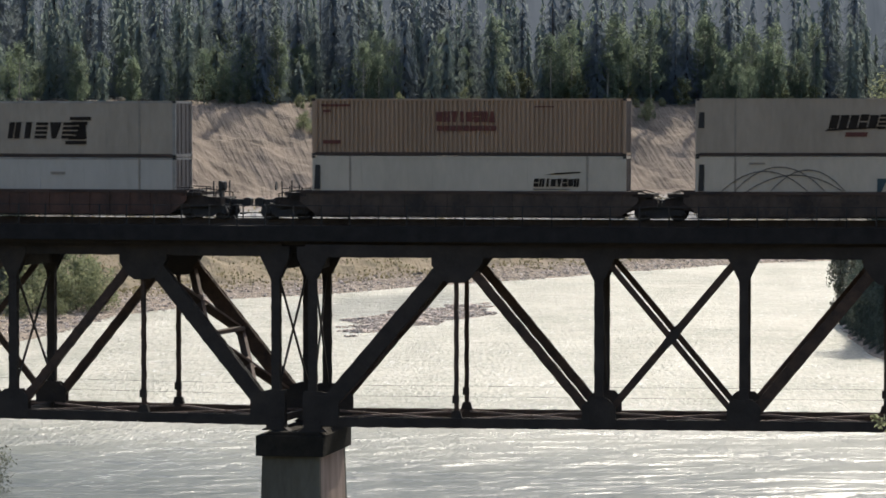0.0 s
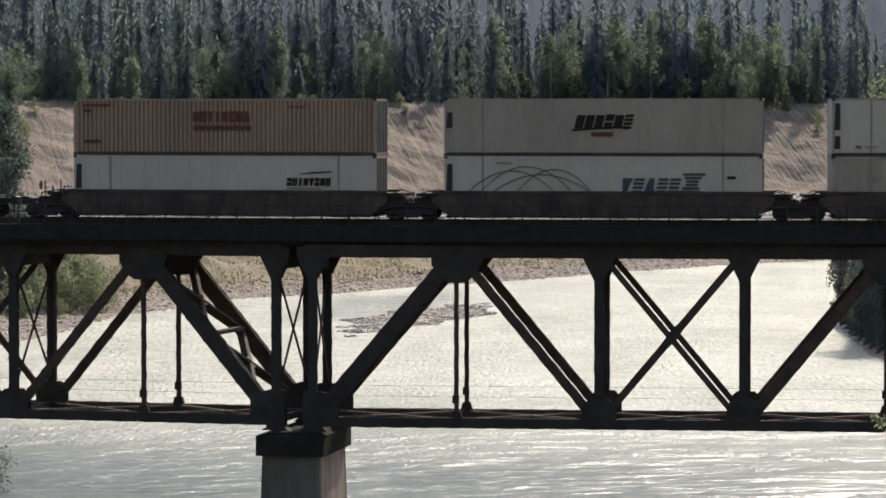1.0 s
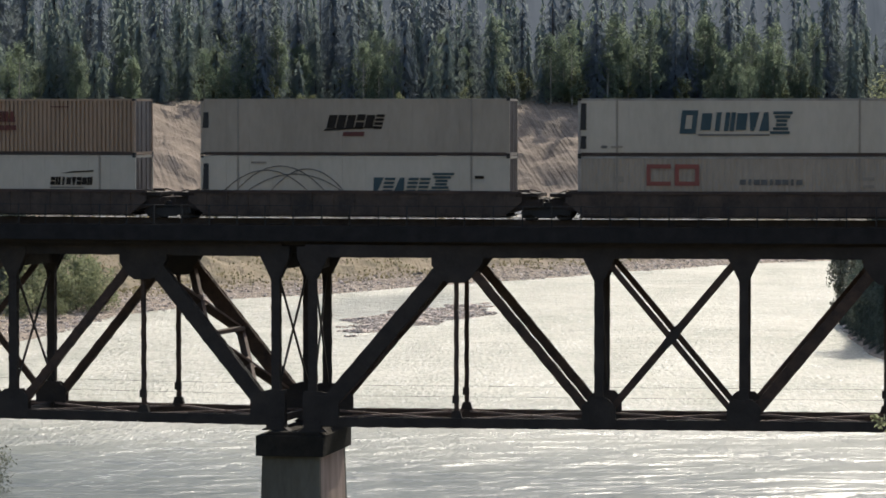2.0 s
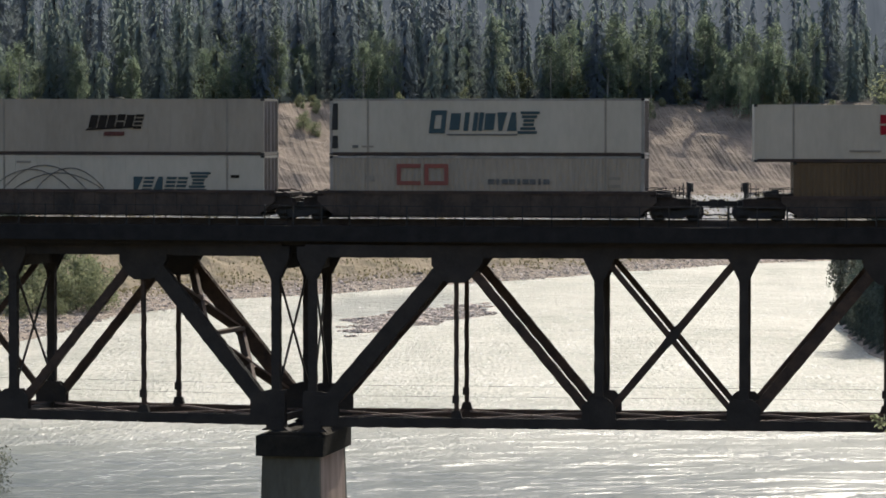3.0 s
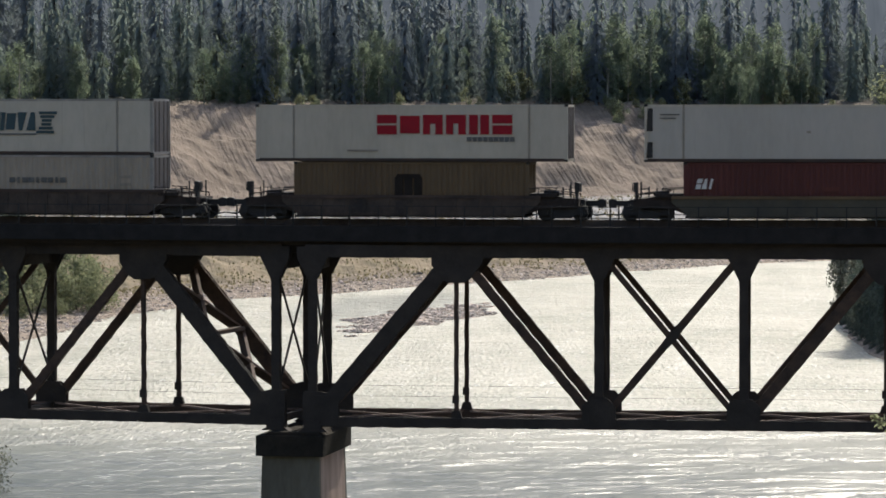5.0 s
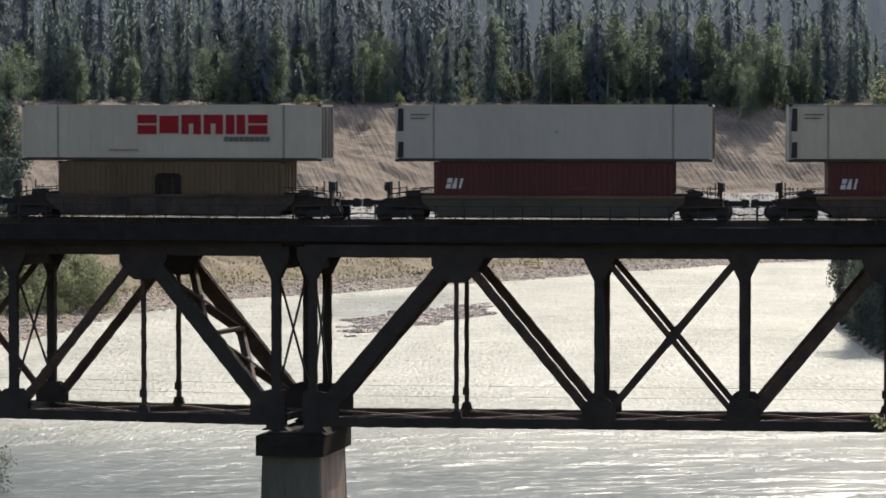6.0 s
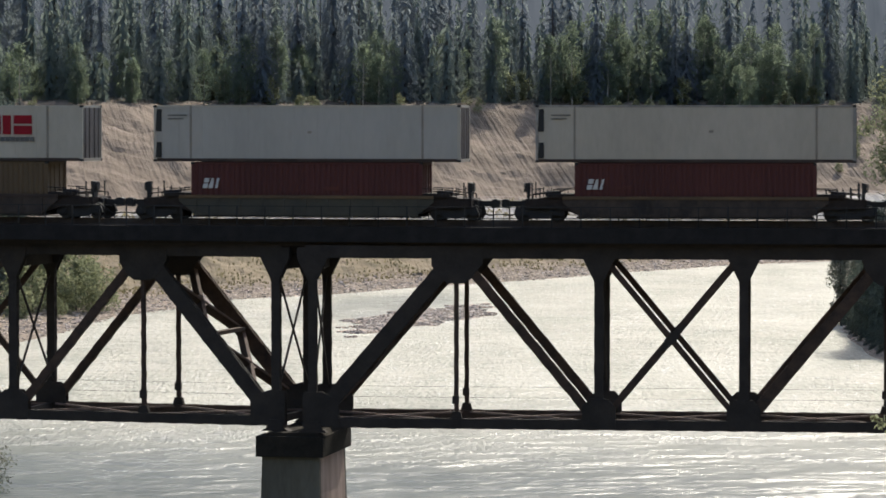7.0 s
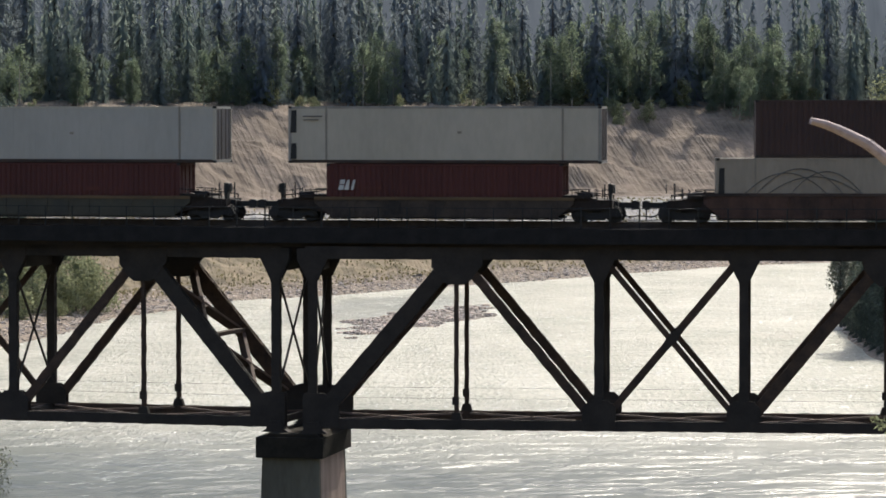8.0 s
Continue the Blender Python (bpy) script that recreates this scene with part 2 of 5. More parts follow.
def ground_material():
    """Gravel by the water, dry grass, pale sand on the steep bank, forest floor above: by height, slope and noise."""
    m = bpy.data.materials.new("river_bank")
    m.use_nodes = True
    nt = m.node_tree
    b = nt.nodes["Principled BSDF"]
    b.inputs["Roughness"].default_value = 0.95
    b.inputs["Specular IOR Level"].default_value = 0.2
    geo = nt.nodes.new("ShaderNodeNewGeometry")
    sep = nt.nodes.new("ShaderNodeSeparateXYZ")
    nt.links.new(geo.outputs["Position"], sep.inputs[0])

    def tex(sc, stretch=(1, 1, 1), det=6.0):
        mp = nt.nodes.new("ShaderNodeMapping")
        mp.inputs["Scale"].default_value = stretch
        nt.links.new(geo.outputs["Position"], mp.inputs["Vector"])
        n = nt.nodes.new("ShaderNodeTexNoise")
        n.inputs["Scale"].default_value, n.inputs["Detail"].default_value, n.inputs["Roughness"].default_value = sc, det, 0.65
        nt.links.new(mp.outputs[0], n.inputs["Vector"])
        return n.outputs[0]

    def blend(fac, a, c):
        x = nt.nodes.new("ShaderNodeMix")
        x.data_type = "RGBA"
        nt.links.new(fac, x.inputs["Factor"])
        for v, s in ((a, "A"), (c, "B")):
            if isinstance(v, tuple):
                x.inputs[s].default_value = (*v, 1)
            else:
                nt.links.new(v, x.inputs[s])
        return x.outputs["Result"]

    def step(v, lo, hi):
        r = nt.nodes.new("ShaderNodeMapRange")
        r.inputs["From Min"].default_value, r.inputs["From Max"].default_value = lo, hi
        nt.links.new(v, r.inputs["Value"])
        return r.outputs["Result"]

    def wobble(v, n, amount):
        a = nt.nodes.new("ShaderNodeMath")
        a.operation = "MULTIPLY_ADD"
        nt.links.new(n, a.inputs[0])
        a.inputs[1].default_value = amount
        nt.links.new(v, a.inputs[2])
        return a.outputs[0]
    z = wobble(sep.outputs["Z"], tex(0.08), 2.2)
    gravel = blend(step(tex(1.6), 0.38, 0.6), (0.13, 0.102, 0.076), (0.345, 0.275, 0.21))
    grass = blend(step(tex(0.25), 0.4, 0.62), (0.29, 0.225, 0.145), (0.175, 0.145, 0.088))
    sand = blend(step(tex(0.14, (1, 1, 2.2)), 0.36, 0.64), (0.155, 0.118, 0.087), (0.255, 0.197, 0.148))
    sand = blend(step(tex(1.1, (1, 1, 0.6)), 0.56, 0.70), sand, (0.15, 0.117, 0.087))
    floor_ = blend(step(tex(0.3), 0.4, 0.6), (0.05, 0.05, 0.038), (0.085, 0.085, 0.065))
    c = blend(step(z, 1.9, 2.7), gravel, grass)
    c = blend(step(z, 9.0, 10.5), c, sand)
    shelf = blend(step(tex(0.5), 0.4, 0.6), (0.32, 0.30, 0.27), (0.41, 0.385, 0.35))
    rise, fall = step(z, 5.9, 6.9), step(z, 10.6, 10.0)
    band = nt.nodes.new("ShaderNodeMath")
    band.operation = "MULTIPLY"
    nt.links.new(rise, band.inputs[0])
    nt.links.new(fall, band.inputs[1])
    c = blend(band.outputs[0], c, shelf)
    flat = nt.nodes.new("ShaderNodeSeparateXYZ")
    nt.links.new(geo.outputs["Normal"], flat.inputs[0])
    up = wobble(z, flat.outputs["Z"], 4.0)
    c = blend(step(up, 29.0, 30.2), c, floor_)
    # dry grass and duff on the near banks
    near = step(sep.outputs["Y"], 345, 330)
    c = blend(near, c, blend(step(z, 1.8, 3.2), gravel, blend(step(tex(0.6), 0.4, 0.6), (0.11, 0.10, 0.055), (0.18, 0.15, 0.09))))
    nt.links.new(c, b.inputs["Base Color"])
    rills = nt.nodes.new("ShaderNodeTexNoise")
    along = nt.nodes.new("ShaderNodeVectorMath")
    along.operation = "DOT_PRODUCT"
    along.inputs[1].default_value = (1.25, 0.0, 0.75)
    nt.links.new(geo.outputs["Position"], along.inputs[0])
    down = nt.nodes.new("ShaderNodeMath")
    down.operation = "MULTIPLY"
    down.inputs[1].default_value = 0.16
    nt.links.new(sep.outputs["Z"], down.inputs[0])
    uv = nt.nodes.new("ShaderNodeCombineXYZ")
    nt.links.new(along.outputs["Value"], uv.inputs["X"])
    nt.links.new(down.outputs[0], uv.inputs["Y"])
    nt.links.new(uv.outputs[0], rills.inputs["Vector"])
    rills.inputs["Scale"].default_value, rills.inputs["Detail"].default_value = 1.0, 5.0
    b1 = nt.nodes.new("ShaderNodeBump")
    b1.inputs["Distance"].default_value = 0.7
    nt.links.new(rills.outputs[0], b1.inputs["Height"])
    bn = nt.nodes.new("ShaderNodeBump")
    bn.inputs["Distance"].default_value = 0.14
    nt.links.new(tex(1.3), bn.inputs["Height"])
    nt.links.new(b1.outputs[0], bn.inputs["Normal"])
    nt.links.new(bn.outputs[0], b.inputs["Normal"])
    return m


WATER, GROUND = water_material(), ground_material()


# ---- mesh helpers ----
class Shape:
    """Collects corners and faces of one mesh."""

    def __init__(self):
        self.v, self.f, self.n = [], [], 0

    def add(self, verts, faces):
        self.v.extend(map(tuple, verts))
        self.f.extend(tuple(i + self.n for i in fc) for fc in faces)
        self.n += len(verts)
        return self

    def box(self, x0, x1, y0, y1, z0, z1):
        return self.add([(x, y, z) for z in (z0, z1) for y in (y0, y1) for x in (x0, x1)],
                        [(0, 2, 3, 1), (4, 5, 7, 6), (0, 1, 5, 4), (2, 6, 7, 3), (0, 4, 6, 2), (1, 3, 7, 5)])

    def bar(self, a, b, wide, deep, side=(0, 1, 0)):
        """A bar from a to b; deep along side, wide across it."""
        a, b, s = Vector(a), Vector(b), Vector(side)
        d = (b - a).normalized()
        w = d.cross(s).normalized()
        s = w.cross(d).normalized()
        vs = [p + w * i * wide / 2 + s * j * deep / 2 for p in (a, b) for j in (-1, 1) for i in (-1, 1)]
        return self.add(vs, [(0, 2, 3, 1), (4, 5, 7, 6), (0, 1, 5, 4), (2, 6, 7, 3), (0, 4, 6, 2), (1, 3, 7, 5)])

    def slab(self, points, y0, y1):
        """An upright plate with the outline points (x, z) between y0 and y1."""
        n = len(points)
        vs = [(x, y0, z) for x, z in points] + [(x, y1, z) for x, z in points]
        return self.add(vs, [tuple(range(n)), tuple(range(2 * n - 1, n - 1, -1))] +
                        [(i, i + n, (i + 1) % n + n, (i + 1) % n) for i in range(n)])

    def rod(self, a, b, r0, r1=None, n=8):
        a, b = Vector(a), Vector(b)
        r1 = r0 if r1 is None else r1
        d = (b - a).normalized()
        p = d.orthogonal().normalized()
        q = d.cross(p)
        ring = [(math.cos(k * 2 * math.pi / n), math.sin(k * 2 * math.pi / n)) for k in range(n)]
        vs = [a + (p * c + q * s) * r0 for c, s in ring] + [b + (p * c + q * s) * r1 for c, s in ring]
        return self.add(vs, [tuple(range(n - 1, -1, -1)), tuple(range(n, 2 * n))] +
                        [(i, (i + 1) % n, (i + 1) % n + n, i + n) for i in range(n)])

    def mesh(self, name, mat):
        me = bpy.data.meshes.new(name)
        me.from_pydata(self.v, [], self.f)
        me.materials.append(mat)
        bm = bmesh.new()
        bm.from_mesh(me)
        if len(bm.faces) < 4000:
            bmesh.ops.recalc_face_normals(bm, faces=bm.faces)
            bm.to_mesh(me)
        bm.free()
        return me


def part(name, shape, mat, parent, label=""):
    """One mesh object under a thing or a part."""
    ob = new(name, shape.mesh(name, mat) if isinstance(shape, Shape) else shape)
    ob.parent = parent
    return tagged(ob, label)


def thing(name, m, label, category, group="", kind=""):
    ob = new(name)
    ob.empty_display_size = 0.5
    ob.matrix_basis = m
    return tagged(ob, label, category, group, kind)


# ---- the line of the track ----
A0, BEND = radians(10.9), 1 / 215.0


def track(s):
    """Centre line at s metres from the middle pier, towards the right: x, y and the heading."""
    n = 40
    t = (np.arange(n) + 0.5) / n * s
    a = A0 - BEND * t
    return -6.95 + float(np.cos(a).sum()) * s / n, 180.5 - float(np.sin(a).sum()) * s / n, A0 - BEND * s


def on_track(s, z=0.0):
    x, y, a = track(s)
    return pose(x, y, z, 0, 0, -math.degrees(a))


RAIL_TOP = 17.46


# ---- ground and water ----
RIVER = ((-2600, 140), (-60, 176), (-27.6, 206), (-35, 250), (-41, 300), (-45.5, 335), (-42, 351), (-40, 362), (-37, 392),
         (-31.8, 406), (-25.9, 428), (-13.1, 441), (-3.3, 458), (6.5, 470), (17, 485), (25.6, 500), (34.4, 511), (44, 526),
         (60.6, 538), (120, 565), (400, 610), (2600, 720), (2600, 500), (400, 430), (120, 405), (60, 390), (43.2, 379), (41.3, 350), (40.7, 330),
         (42, 295), (36, 240), (26, 177), (26, 110), (-60, 80), (-2600, 50))


def shore(x, y):
    """Metres from the river's edge, positive on land."""
    best, inside = np.full(x.shape, 1e9), np.zeros(x.shape, bool)
    n = len(RIVER)
    for i in range(n):
        (ax, ay), (bx, by) = RIVER[i], RIVER[(i + 1) % n]
        dx, dy = bx - ax, by - ay
        t = np.clip(((x - ax) * dx + (y - ay) * dy) / (dx * dx + dy * dy), 0, 1)
        best = np.minimum(best, np.hypot(x - ax - t * dx, y - ay - t * dy))
        if ay != by:
            inside ^= ((ay > y) != (by > y)) & (x < (by - y) / (by - ay) * (ax - bx) + bx)
    return np.where(inside, -best, best)


def waves(x, y, size, seed, octaves=4):
    """Soft noise from turned sines, about -1 to 1."""
    r = np.random.RandomState(seed)
    out, amp = 0, 1.0
    for o in range(octaves):
        for k in range(4):
            a, ph = r.uniform(0, 2 * math.pi), r.uniform(0, 2 * math.pi)
            f = 2 * math.pi / size * 1.9 ** o * r.uniform(0.7, 1.4)
            out = out + amp * 0.4 * np.sin(f * (x * math.cos(a) + y * math.sin(a)) + ph + 1.3 * np.sin(f * 0.6 * (y * math.cos(a) - x * math.sin(a))))
        amp *= 0.55
    return out


def ground_height(x, y):
    q = shore(x, y)
    far = np.clip((y - 338) / 30, 0, 1) * np.clip((y - 0.4 * (x - 40) - 355) / 20, 0, 1)
    gully = waves(0.62 * x + 0.78 * y + 0.55 * q, 0.12 * q, 8, 5, 4)     # rills running down the bank
    qq = q + np.clip((q - 40) / 20, 0, 1) * (0.12 * gully + 3.0 * waves(x, y, 34, 8, 2))
    zf = np.interp(qq, (-30, 0, 14, 38, 54, 58, 88, 94, 118, 520, 800, 3000),
                   (-4, 0, 1.3, 8.8, 9.8, 10.8, 23.4, 24.3, 26.9, 31.5, 60, 500))
    zn = np.interp(q, (-30, 0, 12, 30, 80, 400, 3000), (-4, 0, 6.5, 16.8, 21.3, 30, 300))
    zn = np.where((y < 150) & (q > 0), np.minimum(zn, np.maximum(21.4 - 0.17 * np.clip(y - 5, 0, None), 0.08 * q)), zn)   # the slope below the camera
    zn = zn + 0.38 * np.clip(-30 - y, 0, 600)          # unseen rise behind the camera, added to cut sky light on the train
    z = zf * far + zn * (1 - far)
    z = z + np.clip(q / 8, 0, 1) * np.clip((y - 12) / 20, 0, 1) * (0.25 * waves(x, y, 7, 2, 3) + 0.08 * gully * np.clip((q - 55) / 10, 0, 1) * far)
    bx, by = x + 1.1 * waves(x, y, 11, 21, 3), y + 4.0 * waves(x, y, 13, 22, 3)
    bar_ = np.exp(-(((bx + 2.5) / 12.0) ** 4 + ((by - 387 - 2.5 * (bx + 2.9)) / 21.0) ** 4))   # gravel bar in mid-river
    return np.where(q < 0, np.maximum(z, -1.2 + 1.45 * bar_ + 0.06 * waves(x, y, 7, 3, 3)), z)


def build_ground():
    far_ = np.array([140, 160, 190, 230, 300, 400, 550, 800, 1200, 1800, 2600.0])
    xs = np.concatenate((-far_[::-1], np.arange(-120, 121, 1.0), far_))
    ys = np.concatenate((-far_[::-1] - 20, np.arange(-100, 330, 8.0), np.arange(330, 700, 1.0), 700 + far_ - 130))
    gx, gy = np.meshgrid(xs, ys)
    gz = ground_height(gx, gy)
    gz = np.where(np.hypot(gx, gy) < 8, np.minimum(gz, 21.4), gz)
    nx, ny = len(xs), len(ys)
    me = bpy.data.meshes.new("ground")
    idx = np.arange(nx * ny).reshape(ny, nx)
    quads = np.stack((idx[:-1, :-1], idx[:-1, 1:], idx[1:, 1:], idx[1:, :-1]), -1).reshape(-1, 4)
    me.from_pydata(np.stack((gx, gy, gz), -1).reshape(-1, 3).tolist(), [], quads.tolist())
    me.materials.append(GROUND)
    tagged(new("ground", me), "river banks of grey gravel, dry grass and eroded pale sand", "ground", kind="structure")


def haze_material():
    """Distant wooded mountainside; the pale haze before it is painted in as blue-grey emission."""
    m = bpy.data.materials.new("hazy_glowing_hillside")
    m.use_nodes = True
    nt = m.node_tree
    b = nt.nodes["Principled BSDF"]
    b.inputs["Roughness"].default_value = 1.0
    b.inputs["Specular IOR Level"].default_value = 0.0
    tc = nt.nodes.new("ShaderNodeTexCoord")
    mp = nt.nodes.new("ShaderNodeMapping")
    mp.inputs["Scale"].default_value = (0.30, 0.01, 0.035)
    nt.links.new(tc.outputs["Object"], mp.inputs["Vector"])
    n = nt.nodes.new("ShaderNodeTexNoise")
    n.inputs["Scale"].default_value, n.inputs["Detail"].default_value, n.inputs["Roughness"].default_value = 1.0, 5.0, 0.6
    nt.links.new(mp.outputs[0], n.inputs["Vector"])
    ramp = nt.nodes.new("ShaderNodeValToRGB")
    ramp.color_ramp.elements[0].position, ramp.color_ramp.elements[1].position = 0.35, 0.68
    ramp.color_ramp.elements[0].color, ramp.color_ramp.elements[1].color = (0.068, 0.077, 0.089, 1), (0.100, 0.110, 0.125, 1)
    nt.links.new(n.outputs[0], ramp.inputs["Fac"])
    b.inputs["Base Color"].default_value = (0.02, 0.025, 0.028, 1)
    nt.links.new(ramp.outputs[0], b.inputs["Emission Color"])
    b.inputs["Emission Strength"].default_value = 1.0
    return m


def build_backdrop():
    xs, n = np.linspace(-900, 900, 61), 5
    vs, fs = [], []
    for j in range(n):
        for x in xs:
            vs.append((x, 900 + 60 * j + 0.00012 * x * x, 15 + 95 * j + 14 * math.sin(x * 0.011 + j)))
    k = len(xs)
    for j in range(n - 1):
        fs += [(j * k + i, j * k + i + 1, (j + 1) * k + i + 1, (j + 1) * k + i) for i in range(k - 1)]
    s = Shape()
    s.add(vs, fs)
    tagged(new("backdrop", s.mesh("backdrop", haze_material())), "wooded mountainside far behind the forest, its blue-grey haze a painted glow", "backdrop", kind="structure")


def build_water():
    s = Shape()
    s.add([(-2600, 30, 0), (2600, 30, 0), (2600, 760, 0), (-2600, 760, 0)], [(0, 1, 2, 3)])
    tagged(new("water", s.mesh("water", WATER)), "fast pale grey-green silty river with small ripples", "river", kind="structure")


build_ground()
build_backdrop()
build_water()


# ---- the bridge ----
W = 5.25                      # between the two trusses
ZB, ZT = 7.23, 15.93          # middle of the bottom and of the top chord
PANELS = (-0.09, 7.25, 14.48, 21.76, 28.95, 36.2)


def truss_span(m, way, nodes, label):
    """A deck truss of five panels; way: +1 to the right of the pier, -1 to the left."""
    span = thing("truss_span", m, label, "bridge span", "spans of the bridge")
    u = [way * n for n in nodes]
    last = len(u) - 1

    def member(name, a, b, wide, deep, y, mat=STEEL, webs=True):
        """Two flange plates and a web in the plane of the truss, laced like a built-up column."""
        s = Shape()
        a3, b3 = Vector((a[0], y, a[1])), Vector((b[0], y, b[1]))
        d = (b3 - a3).normalized()
        w = d.cross(Vector((0, 1, 0)))
        if webs:
            for k in (-1, 1):
                o = Vector((0, k * deep / 2, 0))
                s.bar(a3 + o, b3 + o, wide, 0.03)
                for j in (-1, 1):
                    o2 = o + w * j * (wide / 2 - 0.015) + Vector((0, -k * 0.06, 0))
                    s.bar(a3 + o2, b3 + o2, 0.03, 0.12)
            n = max(2, int((b3 - a3).length / 0.7))
            for i in range(n):
                p, q = a3.lerp(b3, i / n), a3.lerp(b3, (i + 1) / n)
                for j in (-1, 1):
                    o2 = w * j * (wide / 2 + 0.012)
                    k = 1 if i % 2 else -1
                    s.bar(p + o2 + Vector((0, k * deep / 2, 0)), q + o2 - Vector((0, k * deep / 2, 0)), 0.02, 0.07, tuple(w.cross(q - p)))
        else:
            for k in (-1, 1):
                o = Vector((0, k * deep / 2, 0))
                s.bar(a3 + o, b3 + o, wide, 0.05)
        return part(name, s, mat, span)

    for y, side in ((0.0, -1), (W, 1)):
        aged = RUST if y else STEEL
        member("bottom_chord", (u[0], ZB), (u[-1], ZB), 0.50, 0.36, y, aged)
        member("top_chord", (u[0] - way * 0.35, ZT), (u[-1] + way * 0.35, ZT), 0.62, 0.40, y)
        for i in (0, 2, 3, last):
            member("post", (u[i], ZB), (u[i], ZT), 0.44, 0.34, y)
        for i in (1, last - 1):
            member("hanger", (u[i], ZB), (u[i], ZT), 0.19, 0.20, y, RUST)
            s = Shape()
            s.slab([(u[i] - 0.3, ZB + 0.25), (u[i] + 0.3, ZB + 0.25), (u[i] + 0.2, ZB + 0.62), (u[i] - 0.2, ZB + 0.62)], y - 0.14, y + 0.14)
            part("hanger_foot", s, STEEL, span)
            s = Shape()
            s.slab([(u[i] - 0.2, ZB + 1.0), (u[i] + 0.13, ZB + 1.0), (u[i] + 0.13, ZB + 1.4), (u[i] - 0.2, ZB + 1.4)], y - 0.12, y + 0.12)
            part("hanger_clamp", s, STEEL, span)
        member("end_diagonal", (u[0], ZB), (u[1], ZT - 0.1), 0.78, 0.40, y, aged)
        member("end_diagonal", (u[-1], ZB), (u[-2], ZT - 0.1), 0.78, 0.40, y)
        member("diagonal", (u[2], ZB), (u[1], ZT), 0.44, 0.26, y, RUST)
        member("diagonal", (u[3], ZB), (u[4], ZT), 0.56, 0.30, y, RUST)
        member("counter_diagonal", (u[3], ZB), (u[2], ZT), 0.29, 0.16, y, RUST, False)
        member("counter_diagonal", (u[2], ZB), (u[3], ZT), 0.34, 0.10, y + 0.02 * side, RUST, False)
        mx, mz = (u[2] + u[3]) / 2, (ZB + ZT) / 2
        s = Shape()
        s.slab([(mx - 0.55, mz - 0.62), (mx - 0.2, mz - 0.5), (mx + 0.34, mz + 0.02), (mx + 0.55, mz + 0.62), (mx + 0.2, mz + 0.5), (mx - 0.34, mz - 0.02)]
               if way > 0 else [(mx - 0.5, mz + 0.6), (mx + 0.5, mz + 0.6), (mx + 0.5, mz - 0.6), (mx - 0.5, mz - 0.6)], y - 0.17, y + 0.17)
        part("crossing_plate", s, STEEL, span)
        # gusset plates on both faces of each joint
        for i, x in enumerate(u):
            top = i in (1, last - 1)
            for k in (-1, 1):
                yy = y + k * 0.215
                s, b = Shape(), Shape()
                if top:
                    s.slab([(x - 1.25, ZT + 0.2), (x + 1.35, ZT + 0.2), (x + 1.35, ZT - 0.55), (x + 0.75, ZT - 1.35), (x + 0.45, ZT - 1.58),
                            (x - 0.45, ZT - 1.58), (x - 0.75, ZT - 1.35), (x - 1.25, ZT - 0.7)], yy - 0.02, yy + 0.02)
                    part("top_gusset", s, STEEL, span)
                else:
                    s.slab([(x - 0.78, ZT + 0.2), (x + 0.78, ZT + 0.2), (x + 0.78, ZT - 0.35), (x + 0.24, ZT - 1.45), (x - 0.24, ZT - 1.45),
                            (x - 0.78, ZT - 0.35)], yy - 0.02, yy + 0.02)
                    part("top_gusset", s, STEEL, span)
                    h = 1.55 if i in (0, last) else 1.3
                    ga = gb = 0.85
                    if i in (0, last):             # cut short at the span's end
                        ga, gb = (0.5, 1.35) if x < (u[0] + u[-1]) / 2 else (1.35, 0.5)
                    b.slab([(x - ga, ZB - 0.22), (x + gb, ZB - 0.22), (x + gb, ZB + h - 0.35), (x + 0.45, ZB + h), (x - 0.45, ZB + h), (x - ga, ZB + h - 0.35)], yy - 0.02, yy + 0.02)
                    part("bottom_gusset", b, STEEL, span)
    # cross frames between the posts
    for i in (0, 2, 3, last):
        s = Shape()
        s.bar((u[i], 0, ZB + 1.2), (u[i], W, ZT - 1.2), 0.10, 0.09, (1, 0, 0))
        s.bar((u[i] + 0.1, 0, ZT - 1.2), (u[i] + 0.1, W, ZB + 1.2), 0.10, 0.09, (1, 0, 0))
        part("cross_frame", s, STEEL, span)
        s = Shape()
        s.box(u[i] - 0.16, u[i] + 0.16, 0.2, W - 0.2, ZT - 1.0, ZT - 0.25)
        part("top_strut", s, STEEL, span)
        s = Shape()
        s.box(u[i] - 0.14, u[i] + 0.14, 0.2, W - 0.2, ZB - 0.15, ZB + 0.2)
        part("bottom_strut", s, STEEL, span)
    # bracing in the plane of the end diagonals
    for a, b in ((u[0], u[1]), (u[-1], u[-2])):
        p = [Vector((a, 0, ZB)).lerp(Vector((b, 0, ZT)), t) for t in (0.13, 0.5, 0.87)]
        across = Vector((0, W, 0))
        for k in range(2):
            s = Shape()
            s.bar(p[k], p[k + 1] + across, 0.16, 0.10, (0, 0, 1))
            s.bar(p[k] + across, p[k + 1], 0.16, 0.10, (0, 0, 1))
            c = (p[k] + p[k + 1] + across) / 2
            d = (p[k + 1] - p[k]).normalized()
            n = d.cross(Vector((0, 1, 0)))
            n = -n if n.z > 0 else n
            for e0, e1 in ((p[k], p[k + 1] + across), (p[k] + across, p[k + 1])):
                web = Shape()
                web.bar(e0.lerp(e1, 0.05) + n * 0.23, e1.lerp(e0, 0.05) + n * 0.23, 0.05, 0.44, tuple(n))
                part("brace_web", web, RUST, span)
            s.bar(c - d * 0.35, c + d * 0.35, 0.55, 0.03, tuple(d.cross(Vector((0, 1, 0)))))
